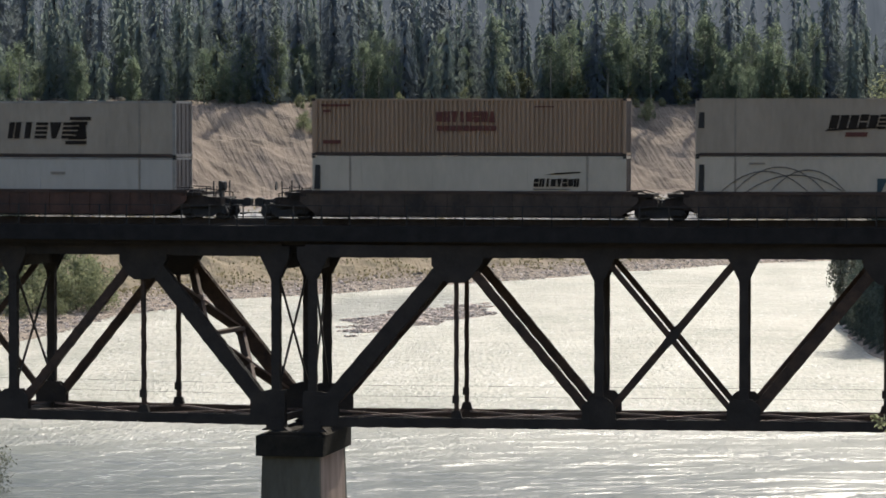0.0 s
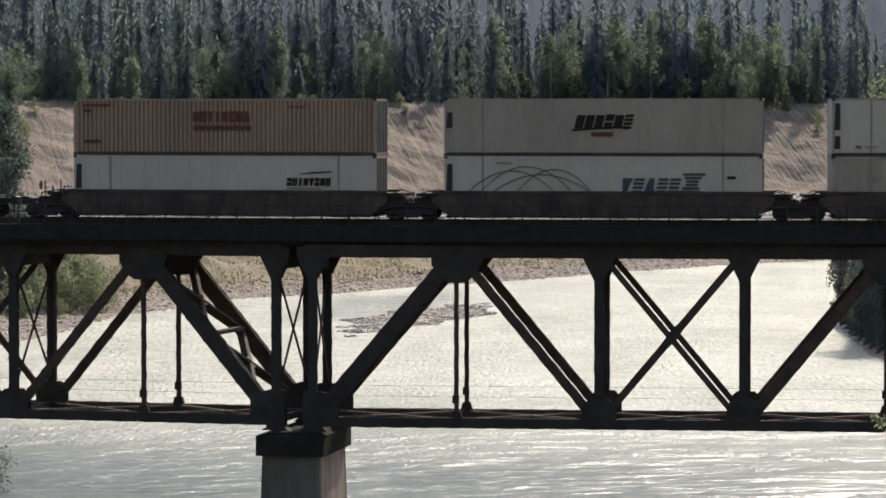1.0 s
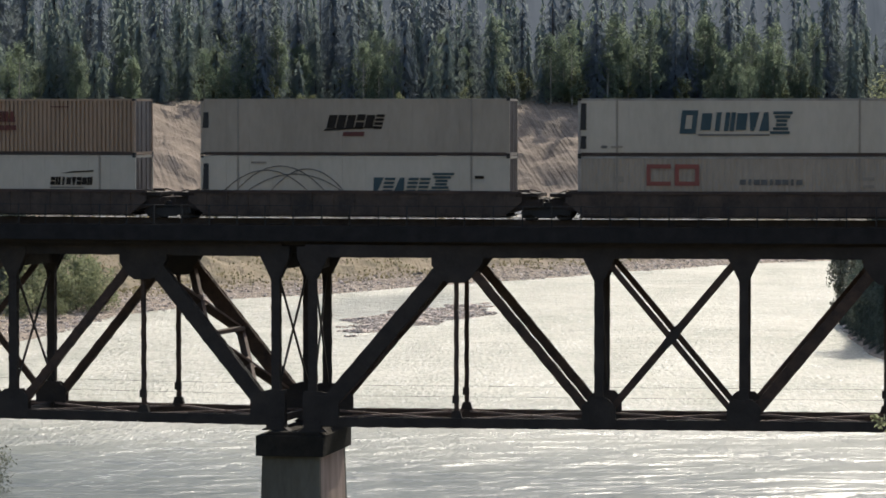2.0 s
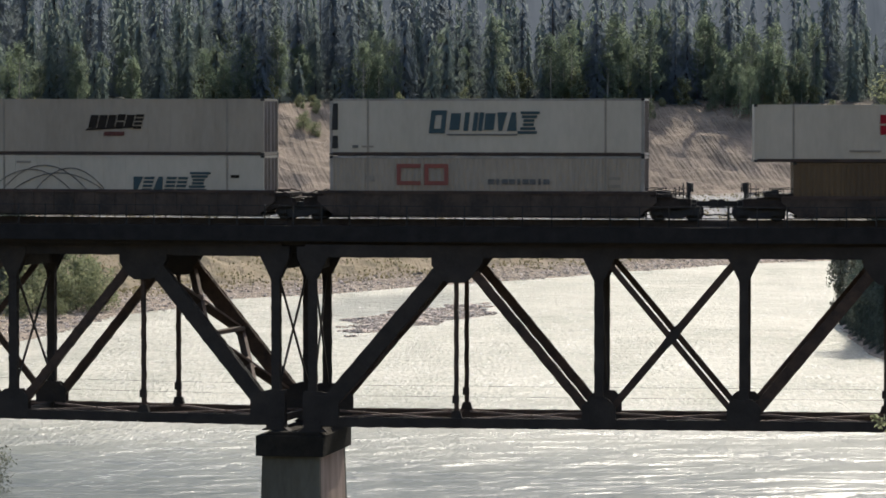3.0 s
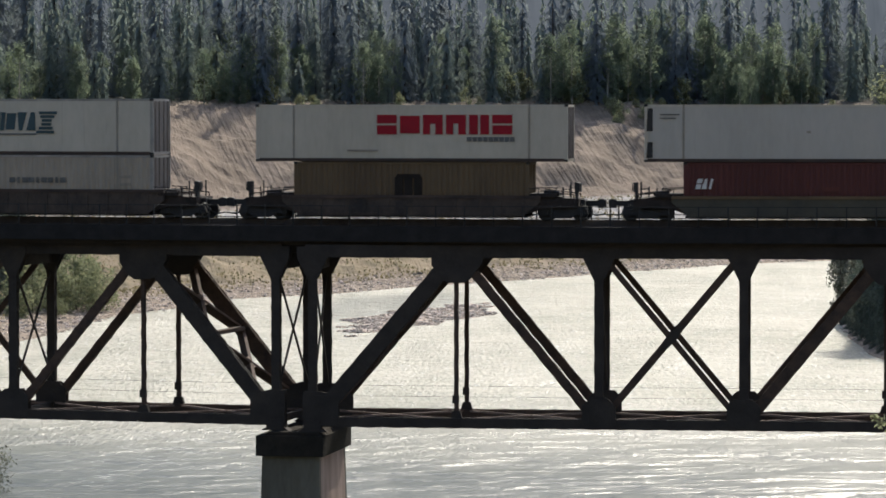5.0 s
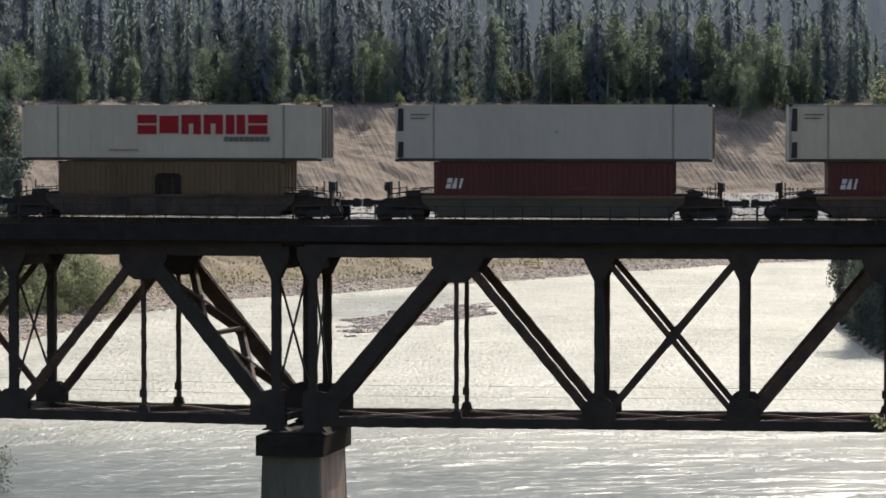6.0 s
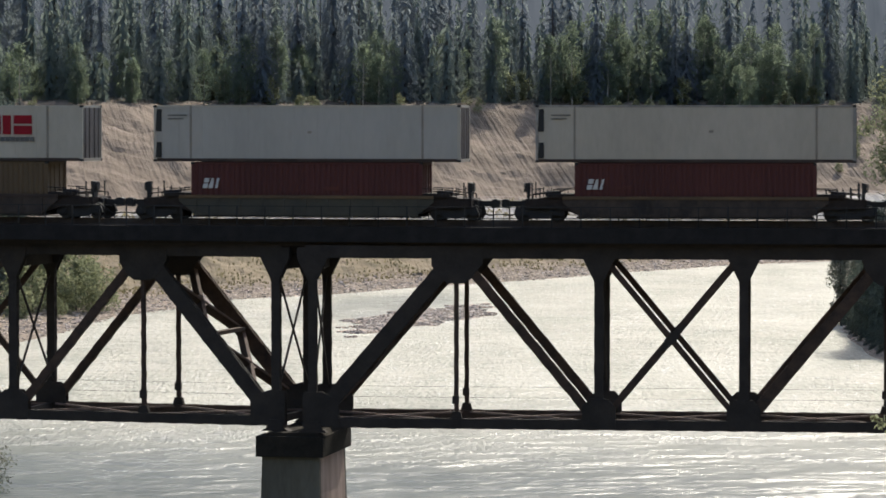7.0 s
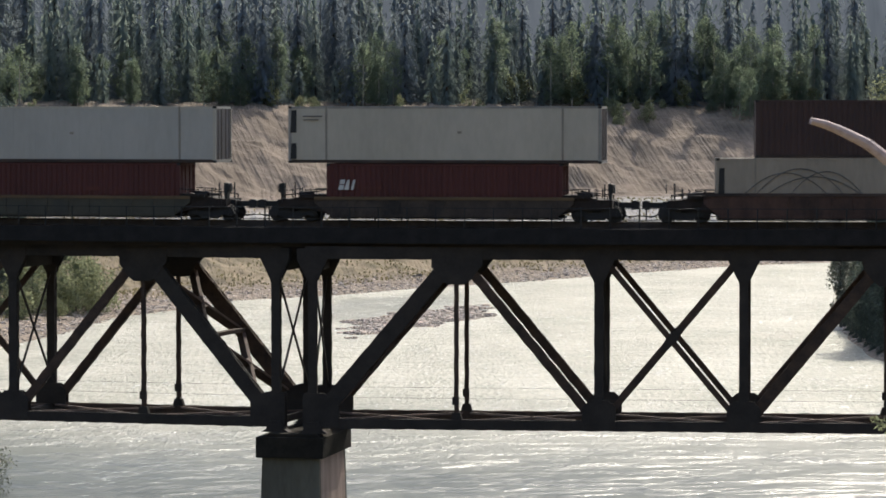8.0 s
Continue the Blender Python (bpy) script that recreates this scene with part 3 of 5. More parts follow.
            part("portal_bracing", s, BRACE, span, "lighter weathered diagonal bracing")
        s = Shape()
        s.bar(p[1], p[1] + across, 0.42, 0.2, (0, 0, 1))
        part("portal_strut", s, RUST, span)
    # lateral bracing at the bottom, floor beams at the top
    for i in range(last):
        for a, b in ((0, W), (W, 0)):
            s = Shape()
            s.bar((u[i], a, ZB + 0.16), (u[i + 1], b, ZB + 0.16), 0.10, 0.10, (0, 0, 1))
            part("lateral_brace", s, BRACE, span)
    for z in (8.58, 9.12):
        s = Shape()
        s.rod((u[0], -0.27, z), (u[-1], -0.27, z), 0.006, n=6)
        part("safety_cable", s, IRON, span, "thin wire along the bottom chord")
    for x in u:
        s = Shape()
        s.box(x - 0.2, x + 0.2, 0.35, W - 0.35, ZT + 0.32, ZT + 0.95)
        part("floor_beam", s, STEEL, span)
    # bearings
    for x in (u[0], u[-1]):
        for y in (0, W):
            s = Shape()
            s.slab([(x - 0.75, 6.72), (x + 0.75, 6.72), (x + 0.5, 6.86), (x + 0.3, 7.3), (x - 0.3, 7.3), (x - 0.5, 6.86)], y - 0.3, y + 0.3)
            part("bearing", s, STEEL, span)
    return span


truss_span(pose(-6.53, 177.13, 0, 0, 0, -6.133), 1, PANELS, "dark riveted steel deck truss span on a concrete pier")
truss_span(pose(-8.51, 178.03, 0, 0, 0, -15.683), -1, (0, 7.22, 14.44, 21.66, 28.88, 36.1), "dark riveted steel deck truss span beside the other")


def pier(x, y, turn, top, foot, label):
    p = thing("bridge_pier", pose(x, y, 0, 0, 0, -turn), label, "bridge pier", "piers of the bridge")
    lx0, lx1, y0, y1 = -1.48, 1.48, -0.7, W + 0.2

    def tapered(z0, z1, grow):
        s = Shape()
        b = 0.028 * (z1 - z0)
        vs = [(X + sx * (b if z == z0 else 0), Y + sy * (b if z == z0 else 0), z) for z in (z0, z1)
              for X, Y, sx, sy in ((lx0 - grow, y0 - grow, -1, -1), (lx1 + grow, y0 - grow, 1, -1), (lx1 + grow, y1 + grow, 1, 1), (lx0 - grow, y1 + grow, -1, 1))]
        return s.add(vs, [(3, 2, 1, 0), (4, 5, 6, 7)] + [(i, (i + 1) % 4, (i + 1) % 4 + 4, i + 4) for i in range(4)])
    part("shaft", tapered(foot, top - 1.22, 0.0), CONCRETE, p, "weathered grey concrete shaft")
    # panel over the right side: rust streaks plus its sunlit tone as colour
    s = Shape()
    b = 0.028 * (top - 1.22 - foot)
    s.add([(lx1 + 0.012 + b, y0 + 0.3 - b, foot), (lx1 + 0.012 + b, y1 - 0.4 + b, foot), (lx1 + 0.012, y1 - 0.4, top - 1.23), (lx1 + 0.012, y0 + 0.3, top - 1.23)], [(0, 1, 2, 3)])
    part("stain", s, LIT_STAIN, p, "rust-brown streaks and painted-in sunlight down the side of the shaft")
    s = Shape()
    s.box(lx0 - 0.27, lx1 + 0.27, y0 - 0.27, y1 + 0.27, top - 1.22, top - 0.18)
    part("cap", s, CAP, p, "dark brown-black overhanging cap")
    s = Shape()
    s.slab([(lx0 + 0.1, top - 0.2), (lx0 + 0.35, top), (lx1 - 0.1, top), (lx1 + 0.15, top - 0.2)], y0, y1)
    part("bearing_seat", s, CAP, p)
    return p


pier(-7.62, 177.45, 10.9, 6.72, -3.5, "grey concrete pier with a dark cap, in the river")
for s_, hh in ((36.9, 6.72), (-37.9, 6.72)):
    x_, y_, a_ = track(s_)
    pier(x_ - math.sin(a_) * W / 2, y_ - math.cos(a_) * W / 2, math.degrees(a_), hh, 0.0, "grey concrete pier with a dark cap, on the bank")

DECK_FROM, DECK_TO = -72.0, 72.0


def sweep(offsets, s0, s1, step=1.5):
    """A bar with the outline (offset across, height) along the curved track."""
    s = Shape()
    n = int((s1 - s0) / step) + 1
    k = len(offsets)
    vs = []
    for i in range(n + 1):
        x, y, a = track(s0 + (s1 - s0) * i / n)
        vs += [(x + math.sin(a) * o, y + math.cos(a) * o, z) for o, z in offsets]
    fs = [(i * k + j, i * k + (j + 1) % k, (i + 1) * k + (j + 1) % k, (i + 1) * k + j) for i in range(n) for j in range(k)]
    fs += [tuple(range(k)), tuple(range((n + 1) * k - 1, n * k - 1, -1))]
    return s.add(vs, fs)


def rect(a, b, lo, hi):
    return [(a, lo), (b, lo), (b, hi), (a, hi)]


def bridge_deck():
    d = thing("bridge_deck", pose(0, 0, 0), "dark timber railway deck with walkways over the trusses", "bridge deck")
    for o in (-2.75, -0.8, 0.8, 2.75):
        part("stringer", sweep(rect(o - 0.14, o + 0.14, 16.2, 16.9), DECK_FROM, DECK_TO), STEEL, d)
    for o in (-3.35, 3.35):
        part("walkway_edge", sweep(rect(o - 0.05, o + 0.05, 16.42, 17.19), DECK_FROM, DECK_TO), TIMBER, d)
    for o in (-2.75, 2.75):
        part("walkway", sweep(rect(o - 0.55, o + 0.55, 17.11, 17.16), DECK_FROM, DECK_TO), TIMBER, d)
    s = Shape()
    for i in range(int((DECK_TO - DECK_FROM) / 0.42)):
        x, y, a = track(DECK_FROM + 0.42 * i)
        c, sn = math.cos(a), math.sin(a)
        half, ln = 0.12, 2.1
        vs = [(x + c * i_ * half + sn * j * ln, y - sn * i_ * half + c * j * ln, z) for z in (16.9, 17.11) for j in (-1, 1) for i_ in (-1, 1)]
        s.add(vs, [(0, 2, 3, 1), (4, 5, 7, 6), (0, 1, 5, 4), (2, 6, 7, 3), (0, 4, 6, 2), (1, 3, 7, 5)])
    tagged(part("sleepers", s, TIMBER, d, "dark creosoted timber sleepers"), kind="stuff")
    for o in (-0.76, 0.76):
        part("rail", sweep([(o - 0.07, 17.11), (o + 0.07, 17.11), (o + 0.07, 17.15), (o + 0.02, 17.18), (o + 0.035, 17.41), (o + 0.035, RAIL_TOP), (o - 0.035, RAIL_TOP), (o - 0.035, 17.41), (o - 0.02, 17.18), (o - 0.07, 17.15)],
                           DECK_FROM, DECK_TO), RAIL, d, "worn steel rail")
    return d


def hand_rail(o):
    d = thing("handrail", pose(0, 0, 0), "thin dark steel handrail along the bridge walkway", "railing", "handrails of the bridge")
    for z in (17.65, 18.22):
        part("rail", sweep(rect(o - 0.02, o + 0.02, z - 0.02, z + 0.02), -46, 46), IRON, d)
    for i in range(62):
        x, y, a = track(-45 + 1.45 * i)
        s = Shape()
        px, py = x + math.sin(a) * o, y + math.cos(a) * o
        s.box(px - 0.035, px + 0.035, py - 0.035, py + 0.035, 16.85, 18.25)
        part("post", s, IRON, d)


bridge_deck()
hand_rail(-3.28)
hand_rail(3.28)


# ---- the train ----
WHOLE = (0.0, 12.729, 25.43, 38.129, 50.816, 63.52, 76.169, 88.867, 101.591)       # metres run at each second
HALF = (6.113, 18.832, 31.53, 44.167, 56.893, 69.62, 82.272, 94.977)               # and at each half second
TRAVEL = []
for k_, (a_, b_) in enumerate(zip(WHOLE, WHOLE[1:])):
    TRAVEL += [(k_, a_), (k_ + 0.4, a_ + 0.4 * (b_ - a_)), (k_ + 0.5, HALF[k_]), (k_ + 0.6, a_ + 0.6 * (b_ - a_))]
TRAVEL.append((8.0, WHOLE[-1]))
MOVING = []                      # thing, place along the train, height
WHEELS = []


def ride(ob, s, z):
    MOVING.append((ob, s, z))
    ob.matrix_basis = on_track(s, z)
    return ob


def wheelset_mesh():
    s = Shape()
    s.rod((0, -0.95, 0), (0, 0.95, 0), 0.085, n=10)
    for k in (-1, 1):
        s.rod((0, k * 0.70, 0), (0, k * 0.84, 0), 0.42, n=20)
        s.rod((0, k * 0.665, 0), (0, k * 0.70, 0), 0.46, n=20)
        for j in range(5):
            a = j * 2 * math.pi / 5
            s.box(math.cos(a) * 0.24 - 0.05, math.cos(a) * 0.24 + 0.05, *sorted((k * 0.84, k * 0.86)), math.sin(a) * 0.24 - 0.05, math.sin(a) * 0.24 + 0.05)
    return s.mesh("wheelset", IRON)


WHEELSET = wheelset_mesh()


def bogie(parent, x, spread=0.88):
    """A two-axle bogie with side frames, springs and wheelsets, at x along its car."""
    s = Shape()
    for k in (-1, 1):
        y = k * 1.02
        s.slab([(x - 1.3, 0.34), (x - 1.15, 0.72), (x - 0.5, 0.80), (x - 0.36, 0.92), (x + 0.36, 0.92), (x + 0.5, 0.80), (x + 1.15, 0.72), (x + 1.3, 0.34),
                (x + 1.05, 0.24), (x + 0.72, 0.30), (x + 0.4, 0.13), (x - 0.4, 0.13), (x - 0.72, 0.30), (x - 1.05, 0.24)], y - 0.08, y + 0.08)
        for dx in (-0.18, 0, 0.18):
            s.rod((x + dx, y, 0.24), (x + dx, y, 0.6), 0.08, n=8)
        for dx in (-spread, spread):
            s.box(x + dx - 0.14, x + dx + 0.14, y - 0.12, y + 0.12, 0.31, 0.58)
    s.box(x - 0.2, x + 0.2, -1.1, 1.1, 0.5, 0.8)
    b = part("bogie", s, IRON, parent, "black cast-iron bogie")
    for dx in (-spread, spread):
        w = part("wheelset", WHEELSET, IRON, b)
        w.matrix_basis = pose(x + dx, 0, 0.42)
        WHEELS.append((w, x + dx))
    return b


def well_car(s_mid, well, left, right, paint, label, left_joint, right_joint, rail=GRIME_SHADE):
    """A container well car. well: length of the well; left, right: reach of the body from the middle; joints: x of a bogie under
    that end, and whether a coupler stands out of it."""
    car = ride(thing("well_car", pose(0, 0, 0), label, "rail car", "well cars of the train"), s_mid, RAIL_TOP)
    h = well / 2 + 0.25
    top = 1.50 if well > 13 else 1.27
    for k in (-1, 1):
        s = Shape()
        y = k * 1.42
        s.slab([(-h - 0.3, 0.95), (-h + 0.5, 0.30), (h - 0.5, 0.30), (h + 0.3, 0.95), (h + 0.3, top - 0.12), (-h - 0.3, top - 0.12)], y - 0.03, y + 0.03)
        s.box(-h + 0.5, h - 0.5, y - 0.10, y + 0.06, 0.24, 0.38)
        n = int(well / 1.15)
        for i in range(n + 1):
            x = -h + 0.6 + (2 * h - 1.2) * i / n
            s.box(x - 0.045, x + 0.045, min(y, y + k * 0.08), max(y, y + k * 0.08), 0.36, top - 0.14)
        part("side_sill", s, paint, car)
        s = Shape()
        s.box(-h - 0.3, h + 0.3, y - 0.09, y + 0.09, top - 0.16, top)
        part("sill_rail", s, rail, car)
    s = Shape()
    s.box(-h + 0.4, h - 0.4, -1.35, 1.35, 0.16, 0.24)
    for i in range(5):
        x = -h + 1 + (2 * h - 2) * i / 4
        s.box(x - 0.15, x + 0.15, -1.36, 1.36, 0.22, 0.33)
    part("well_floor", s, IRON, car)
    for end, reach, (bx, coupler) in ((-1, left, left_joint), (1, right, right_joint)):
        s = Shape()
        a, b = h + 0.1, reach
        pts = [(a - 0.4, 0.40), (a - 0.4, 1.38), (a + 0.5, 1.34), (a + 0.9, 1.26), (b - 0.5, 1.14), (b + 0.12, 1.12), (b + 0.12, 0.72), (b - 0.25, 0.66), (a + 0.3, 0.62)]
        s.slab([(end * x, z) for x, z in pts], -1.3, 1.3)
        s.box(*sorted((end * (a - 0.1), end * (a + 1.0))), -1.45, 1.45, 1.2, 1.38)
        for y in (-1.42, 1.42):
            s.bar((end * (a + 0.2), y, 1.52), (end * (b - 0.1), y, 1.32), 0.05, 0.05)
            s.bar((end * (b - 0.1), y, 0.9), (end * (b - 0.1), y, 1.34), 0.05, 0.05)
        part("end_platform", s, CAR_END, car)
        s = Shape()
        if coupler:
            s.box(*sorted((end * (b - 0.1), end * (b + 1.1))), -0.16, 0.16, 0.72, 1.0)
            s.box(*sorted((end * (b - 0.05), end * (b + 0.35))), -0.5, 0.5, 0.66, 1.06)
            s.slab([(end * (b + 1.0), 0.62), (end * (b + 1.40), 0.66), (end * (b + 1.40), 1.04), (end * (b + 1.2), 1.1), (end * (b + 1.0), 1.06)], -0.24, 0.24)
            part("coupler", s, IRON, car)
            s = Shape()
            for y in (-1.3, 1.3):
                s = Shape()
                s.bar((end * (b - 0.25), y, 1.1), (end * (b - 0.25), y, 1.95), 0.06, 0.06)
                s.bar((end * (b - 0.65), y, 1.1), (end * (b - 0.65), y, 1.7), 0.05, 0.05)
                for z in (1.35, 1.6):
                    s.bar((end * (b - 0.67), y, z), (end * (b - 0.23), y, z), 0.03, 0.03)
                part("grab_iron", s, IRON, car)
            if end > 0 or well < 13:
                s = Shape()
                s.slab([(end * (b - 0.06), 1.05), (end * (b + 0.04), 1.05), (end * (b + 0.06), 1.45), (end * (b + 0.13), 1.5), (end * (b + 0.13), 1.92), (end * (b - 0.12), 1.96), (end * (b - 0.12), 1.5)], -0.95, -0.45)
                part("brake_stand", s, IRON, car, "black upright handbrake stand")
            s = Shape()
            s.rod((end * (b + 0.16), -0.7, 1.70), (end * (b + 0.20), -0.7, 1.70), 0.24, n=14)
            part("handbrake_wheel", s, IRON, car)
            s = Shape()
            drop_ = [(b + 0.3, 0.78), (b + 0.5, 0.45), (b + 0.9, 0.25), (b + 1.35, 0.33)]
            for (xa, za), (xb, zb) in zip(drop_, drop_[1:]):
                s.rod((end * xa, -0.35, za), (end * xb, -0.3, zb), 0.035, n=6)
            part("air_hose", s, IRON, car, "hanging black air hose")
            s = Shape()
            s.rod((end * (b - 1.7), -0.9, 1.42), (end * (b - 0.9), -0.9, 1.38), 0.13, n=10)
            part("brake_cylinder", s, IRON, car)
            for y in (-1.44, 1.44):
                s = Shape()
                s.bar((end * (h - 0.3), y, 1.64), (end * (b - 1.3), y, 1.60), 0.04, 0.04)
                for xx in (h + 0.2, (h + b) / 2, b - 1.35):
                    s.bar((end * xx, y, 1.2), (end * xx, y, 1.64), 0.035, 0.035)
                part("platform_rail", s, IRON, car)
        else:
            s.box(*sorted((end * (b - 0.1), end * (b + 0.25))), -0.35, 0.35, 0.8, 1.05)
            part("articulated_joint", s, IRON, car)
        if bx is not None:
            bogie(car, bx)
    return car


def container(s_mid, z0, length, high, mat, label, ribs, frame_mat=None, deep=0.045, pitch=0.28, inset=None, inset_slots=()):
    """A freight container: frame, corrugated or plated sides, roof, doors, corner castings. inset: posts set in, with the deeper
    ends of a domestic box."""
    c = ride(thing("freight_container", pose(0, 0, 0), label, "container", "containers on the train"), s_mid, z0)
    L, wd = length / 2, 1.29 if length > 13 else 1.215
    c["long"] = length > 13
    fm = frame_mat or mat
    s = Shape()
    for y in (-wd, wd):
        s.box(-L, L, y - 0.04, y + 0.04, high - 0.11, high)
        for x in (-L, L - 0.16):
            s.box(x, x + 0.16, y - 0.055, y + 0.055, 0.0, high)
    for x in (-L, L - 0.12):
        s.box(x, x + 0.12, -wd, wd, 0.0, 0.16)
        s.box(x, x + 0.12, -wd, wd, high - 0.13, high)
    part("frame", s, fm, c)
    for y in (-wd, wd):
        s = Shape()
        s.box(-L + 0.17, L - 0.17, y - 0.05, y + 0.05, 0.0, 0.16)
        # upper boxes: dark colour holds the rail's grime and the joint's shadow
        part("bottom_rail", s, GRIME_SHADE if z0 > RAIL_TOP + 1 else fm, c)
    for k in (-1, 1):
        s = Shape()
        y = k * wd
        if ribs:
            n = int((2 * L - 0.32) / pitch)
            vs = []
            w = (2 * L - 0.32) / n
            for i in range(n):
                x = -L + 0.16 + i * w
                for dx, o in ((0, 0), (0.42, 0), (0.55, -1), (0.87, -1)):
                    vs.append((x + dx * w, y + k * (0.02 + o * deep)))
            vs.append((L - 0.16, y + k * 0.02))
            m_ = len(vs)
            s.add([(x, yy, 0.15) for x, yy in vs] + [(x, yy, high - 0.1) for x, yy in vs], [(i, i + 1, i + 1 + m_, i + m_) for i in range(m_ - 1)])
        else:
            n = int((2 * L - 0.3) / 1.2)
            w = (2 * L - 0.3) / n
            vs = []
            for i in range(n):
                x = -L + 0.15 + i * w
                vs += [(x + 0.006, y + k * 0.018), (x + w - 0.006, y + k * 0.018), (x + w - 0.004, y + k * 0.011), (x + w + 0.004, y + k * 0.011)]
            m_ = len(vs)
            s.add([(x, yy, 0.15) for x, yy in vs] + [(x, yy, high - 0.1) for x, yy in vs], [(i, i + 1, i + 1 + m_, i + m_) for i in range(m_ - 1)])
        part("side_wall", s, mat, c)
    s = Shape()
    s.box(-L + 0.1, L - 0.1, -wd + 0.03, wd - 0.03, high - 0.06, high - 0.02)
    part("roof", s, mat, c)
    s = Shape()
    s.box(-L + 0.1, L - 0.1, -wd + 0.03, wd - 0.03, 0.1, 0.15)
    part("floor", s, IRON, c)
    for x, nm in ((-L, "front_wall"), (L, "door_wall")):
        s = Shape()
        if x > 0:
            vs = [(x - 0.06, -wd + 0.05)]
            for y in (-0.9, -0.35, 0.35, 0.9):
                vs += [(x - 0.02, y - 0.05), (x + 0.03, y - 0.025), (x + 0.03, y + 0.025), (x - 0.02, y + 0.05)]
            vs.append((x - 0.06, wd - 0.05))
            m_ = len(vs)
            s.add([(a, b, 0.15) for a, b in vs] + [(a, b, high - 0.12) for a, b in vs], [(i, i + 1, i + 1 + m_, i + m_) for i in range(m_ - 1)])
        else:
            s.box(x + 0.02, x + 0.06, -wd + 0.05, wd - 0.05, 0.15, high - 0.12)
        part(nm, s, DOOR if x > 0 and length > 13 else mat, c)
    for x in (-L - 0.01, L - 0.165):
        for y in (-wd - 0.065, wd - 0.095):
            for z in (-0.01, high - 0.11):
                s = Shape()
                s.box(x, x + 0.175, y, y + 0.16, z, z + 0.12)
                part("corner_casting", s, IRON, c)
    if inset:
        for x in inset:
            for y in (-wd, wd):
                s = Shape()
                s.box(x - 0.05, x + 0.05, y - 0.045, y + 0.045, 0.0, high)
                part("lifting_post", s, SEAM, c)
        # flat black plates: the dark of the end recesses put in as colour
        for z0, z1 in inset_slots:
            s = Shape()
            s.slab([(-L + 0.10, z0), (-L + 0.42, z0), (-L + 0.42, z1), (-L + 0.16, z1)], -wd - 0.062, -wd + 0.02)
            part("dark_recess", s, IRON, c)
    return c


def print_bar(c, x, z, points, ink):
    """A flat printed shape on the near side of a container; points in metres from x, z."""
    s = Shape()
    wd = 1.29 if "freight" in c.name and c["long"] else 1.215
    s.slab([(x + a, z + b) for a, b in points], -wd - 0.066, -wd - 0.03)
    part("print", s, ink, c)


def word_shape(c, x0, x1, z, h, n, ink, lean=0.12, kinds="s", stroke=0.3):
    """A row of plain slanted blocks, wedges and bars in the colour of the print."""
    w = (x1 - x0) / n
    g = 0.14 * w
    for i in range(n):
        k = kinds[i % len(kinds)]
        a, b = x0 + i * w, x0 + (i + 1) * w - g
        st = min(stroke * (b - a), 0.3 * h)

        def q(p0, p1, z0, z1):
            print_bar(c, 0, z, [(p0 + lean * z0, z0), (p1 + lean * z0, z0), (p1 + lean * z1, z1), (p0 + lean * z1, z1)], ink)
        if k == "r":                       # ring
            q(a, a + st, 0, h), q(b - st, b, 0, h), q(a + st, b - st, 0, st), q(a + st, b - st, h - st, h)
        elif k == "c":                     # ring open at one side
            q(a, a + st, 0, h), q(a + st, b, 0, st), q(a + st, b, h - st, h)
        elif k == "b":                     # bar
            q((a + b) / 2 - st * 0.8, (a + b) / 2 + st * 0.8, 0, h)
        elif k == "h":                     # block slit across the middle
            q(a, b, 0, 0.46 * h), q(a, b, 0.56 * h, h)
        elif k == "v":                     # block slit upright
            q(a, a + 0.44 * (b - a), 0, h), q(a + 0.56 * (b - a), b, 0, h)
        elif k == "n":                     # block with a gap from below
            q(a, a + 0.36 * (b - a), 0, 0.55 * h), q(a + 0.62 * (b - a), b, 0, 0.55 * h), q(a, b, 0.55 * h, h)
        elif k == "t":                     # wedge, wide above
            print_bar(c, 0, z, [(a + 0.32 * (b - a), 0), (b - 0.32 * (b - a), 0), (b + lean * h, h), (a + lean * h, h)], ink)
        elif k == "a":                     # wedge, wide below
            print_bar(c, 0, z, [(a, 0), (b, 0), (b - 0.28 * (b - a) + lean * h, h), (a + 0.28 * (b - a) + lean * h, h)], ink)
        elif k == "z":                     # four level stripes
            for e in range(4):
                q(a, b, (0.27 * e) * h, (0.27 * e + 0.18) * h)
        elif k == "w":                     # two wedges, tip to tip, in stripes
            for e in range(6):
                m0 = abs(e - 2.5) / 2.5
                half = (0.22 + 0.28 * m0) * (b - a)
                mid = (a + b) / 2 + lean * h * (e + 0.5) / 6
                print_bar(c, 0, z, [(mid - half, e * h / 6), (mid + half, e * h / 6), (mid + half, (e + 0.72) * h / 6), (mid - half, (e + 0.72) * h / 6)], ink)
        else:                              # solid block
            q(a, b, 0.05 * h, 0.95 * h)


def arcs(c, x0, x1, z, h, ink):
    """Thin printed arcs, like overlapping hoops."""
    for j, (a, b, k) in enumerate(((0.0, 0.72, 0.85), (0.1, 0.85, 1.0), (0.18, 1.0, 0.72), (0.38, 1.0, 0.9))):
        xa, xb = x0 + (x1 - x0) * a, x0 + (x1 - x0) * b
        n = 14
        up = [(xa + (xb - xa) * i / n, h * k * (1 - (2 * i / n - 1) ** 2)) for i in range(n + 1)]
        print_bar(c, 0, z, up + [(p, q_ - 0.05) for p, q_ in reversed(up)], ink)




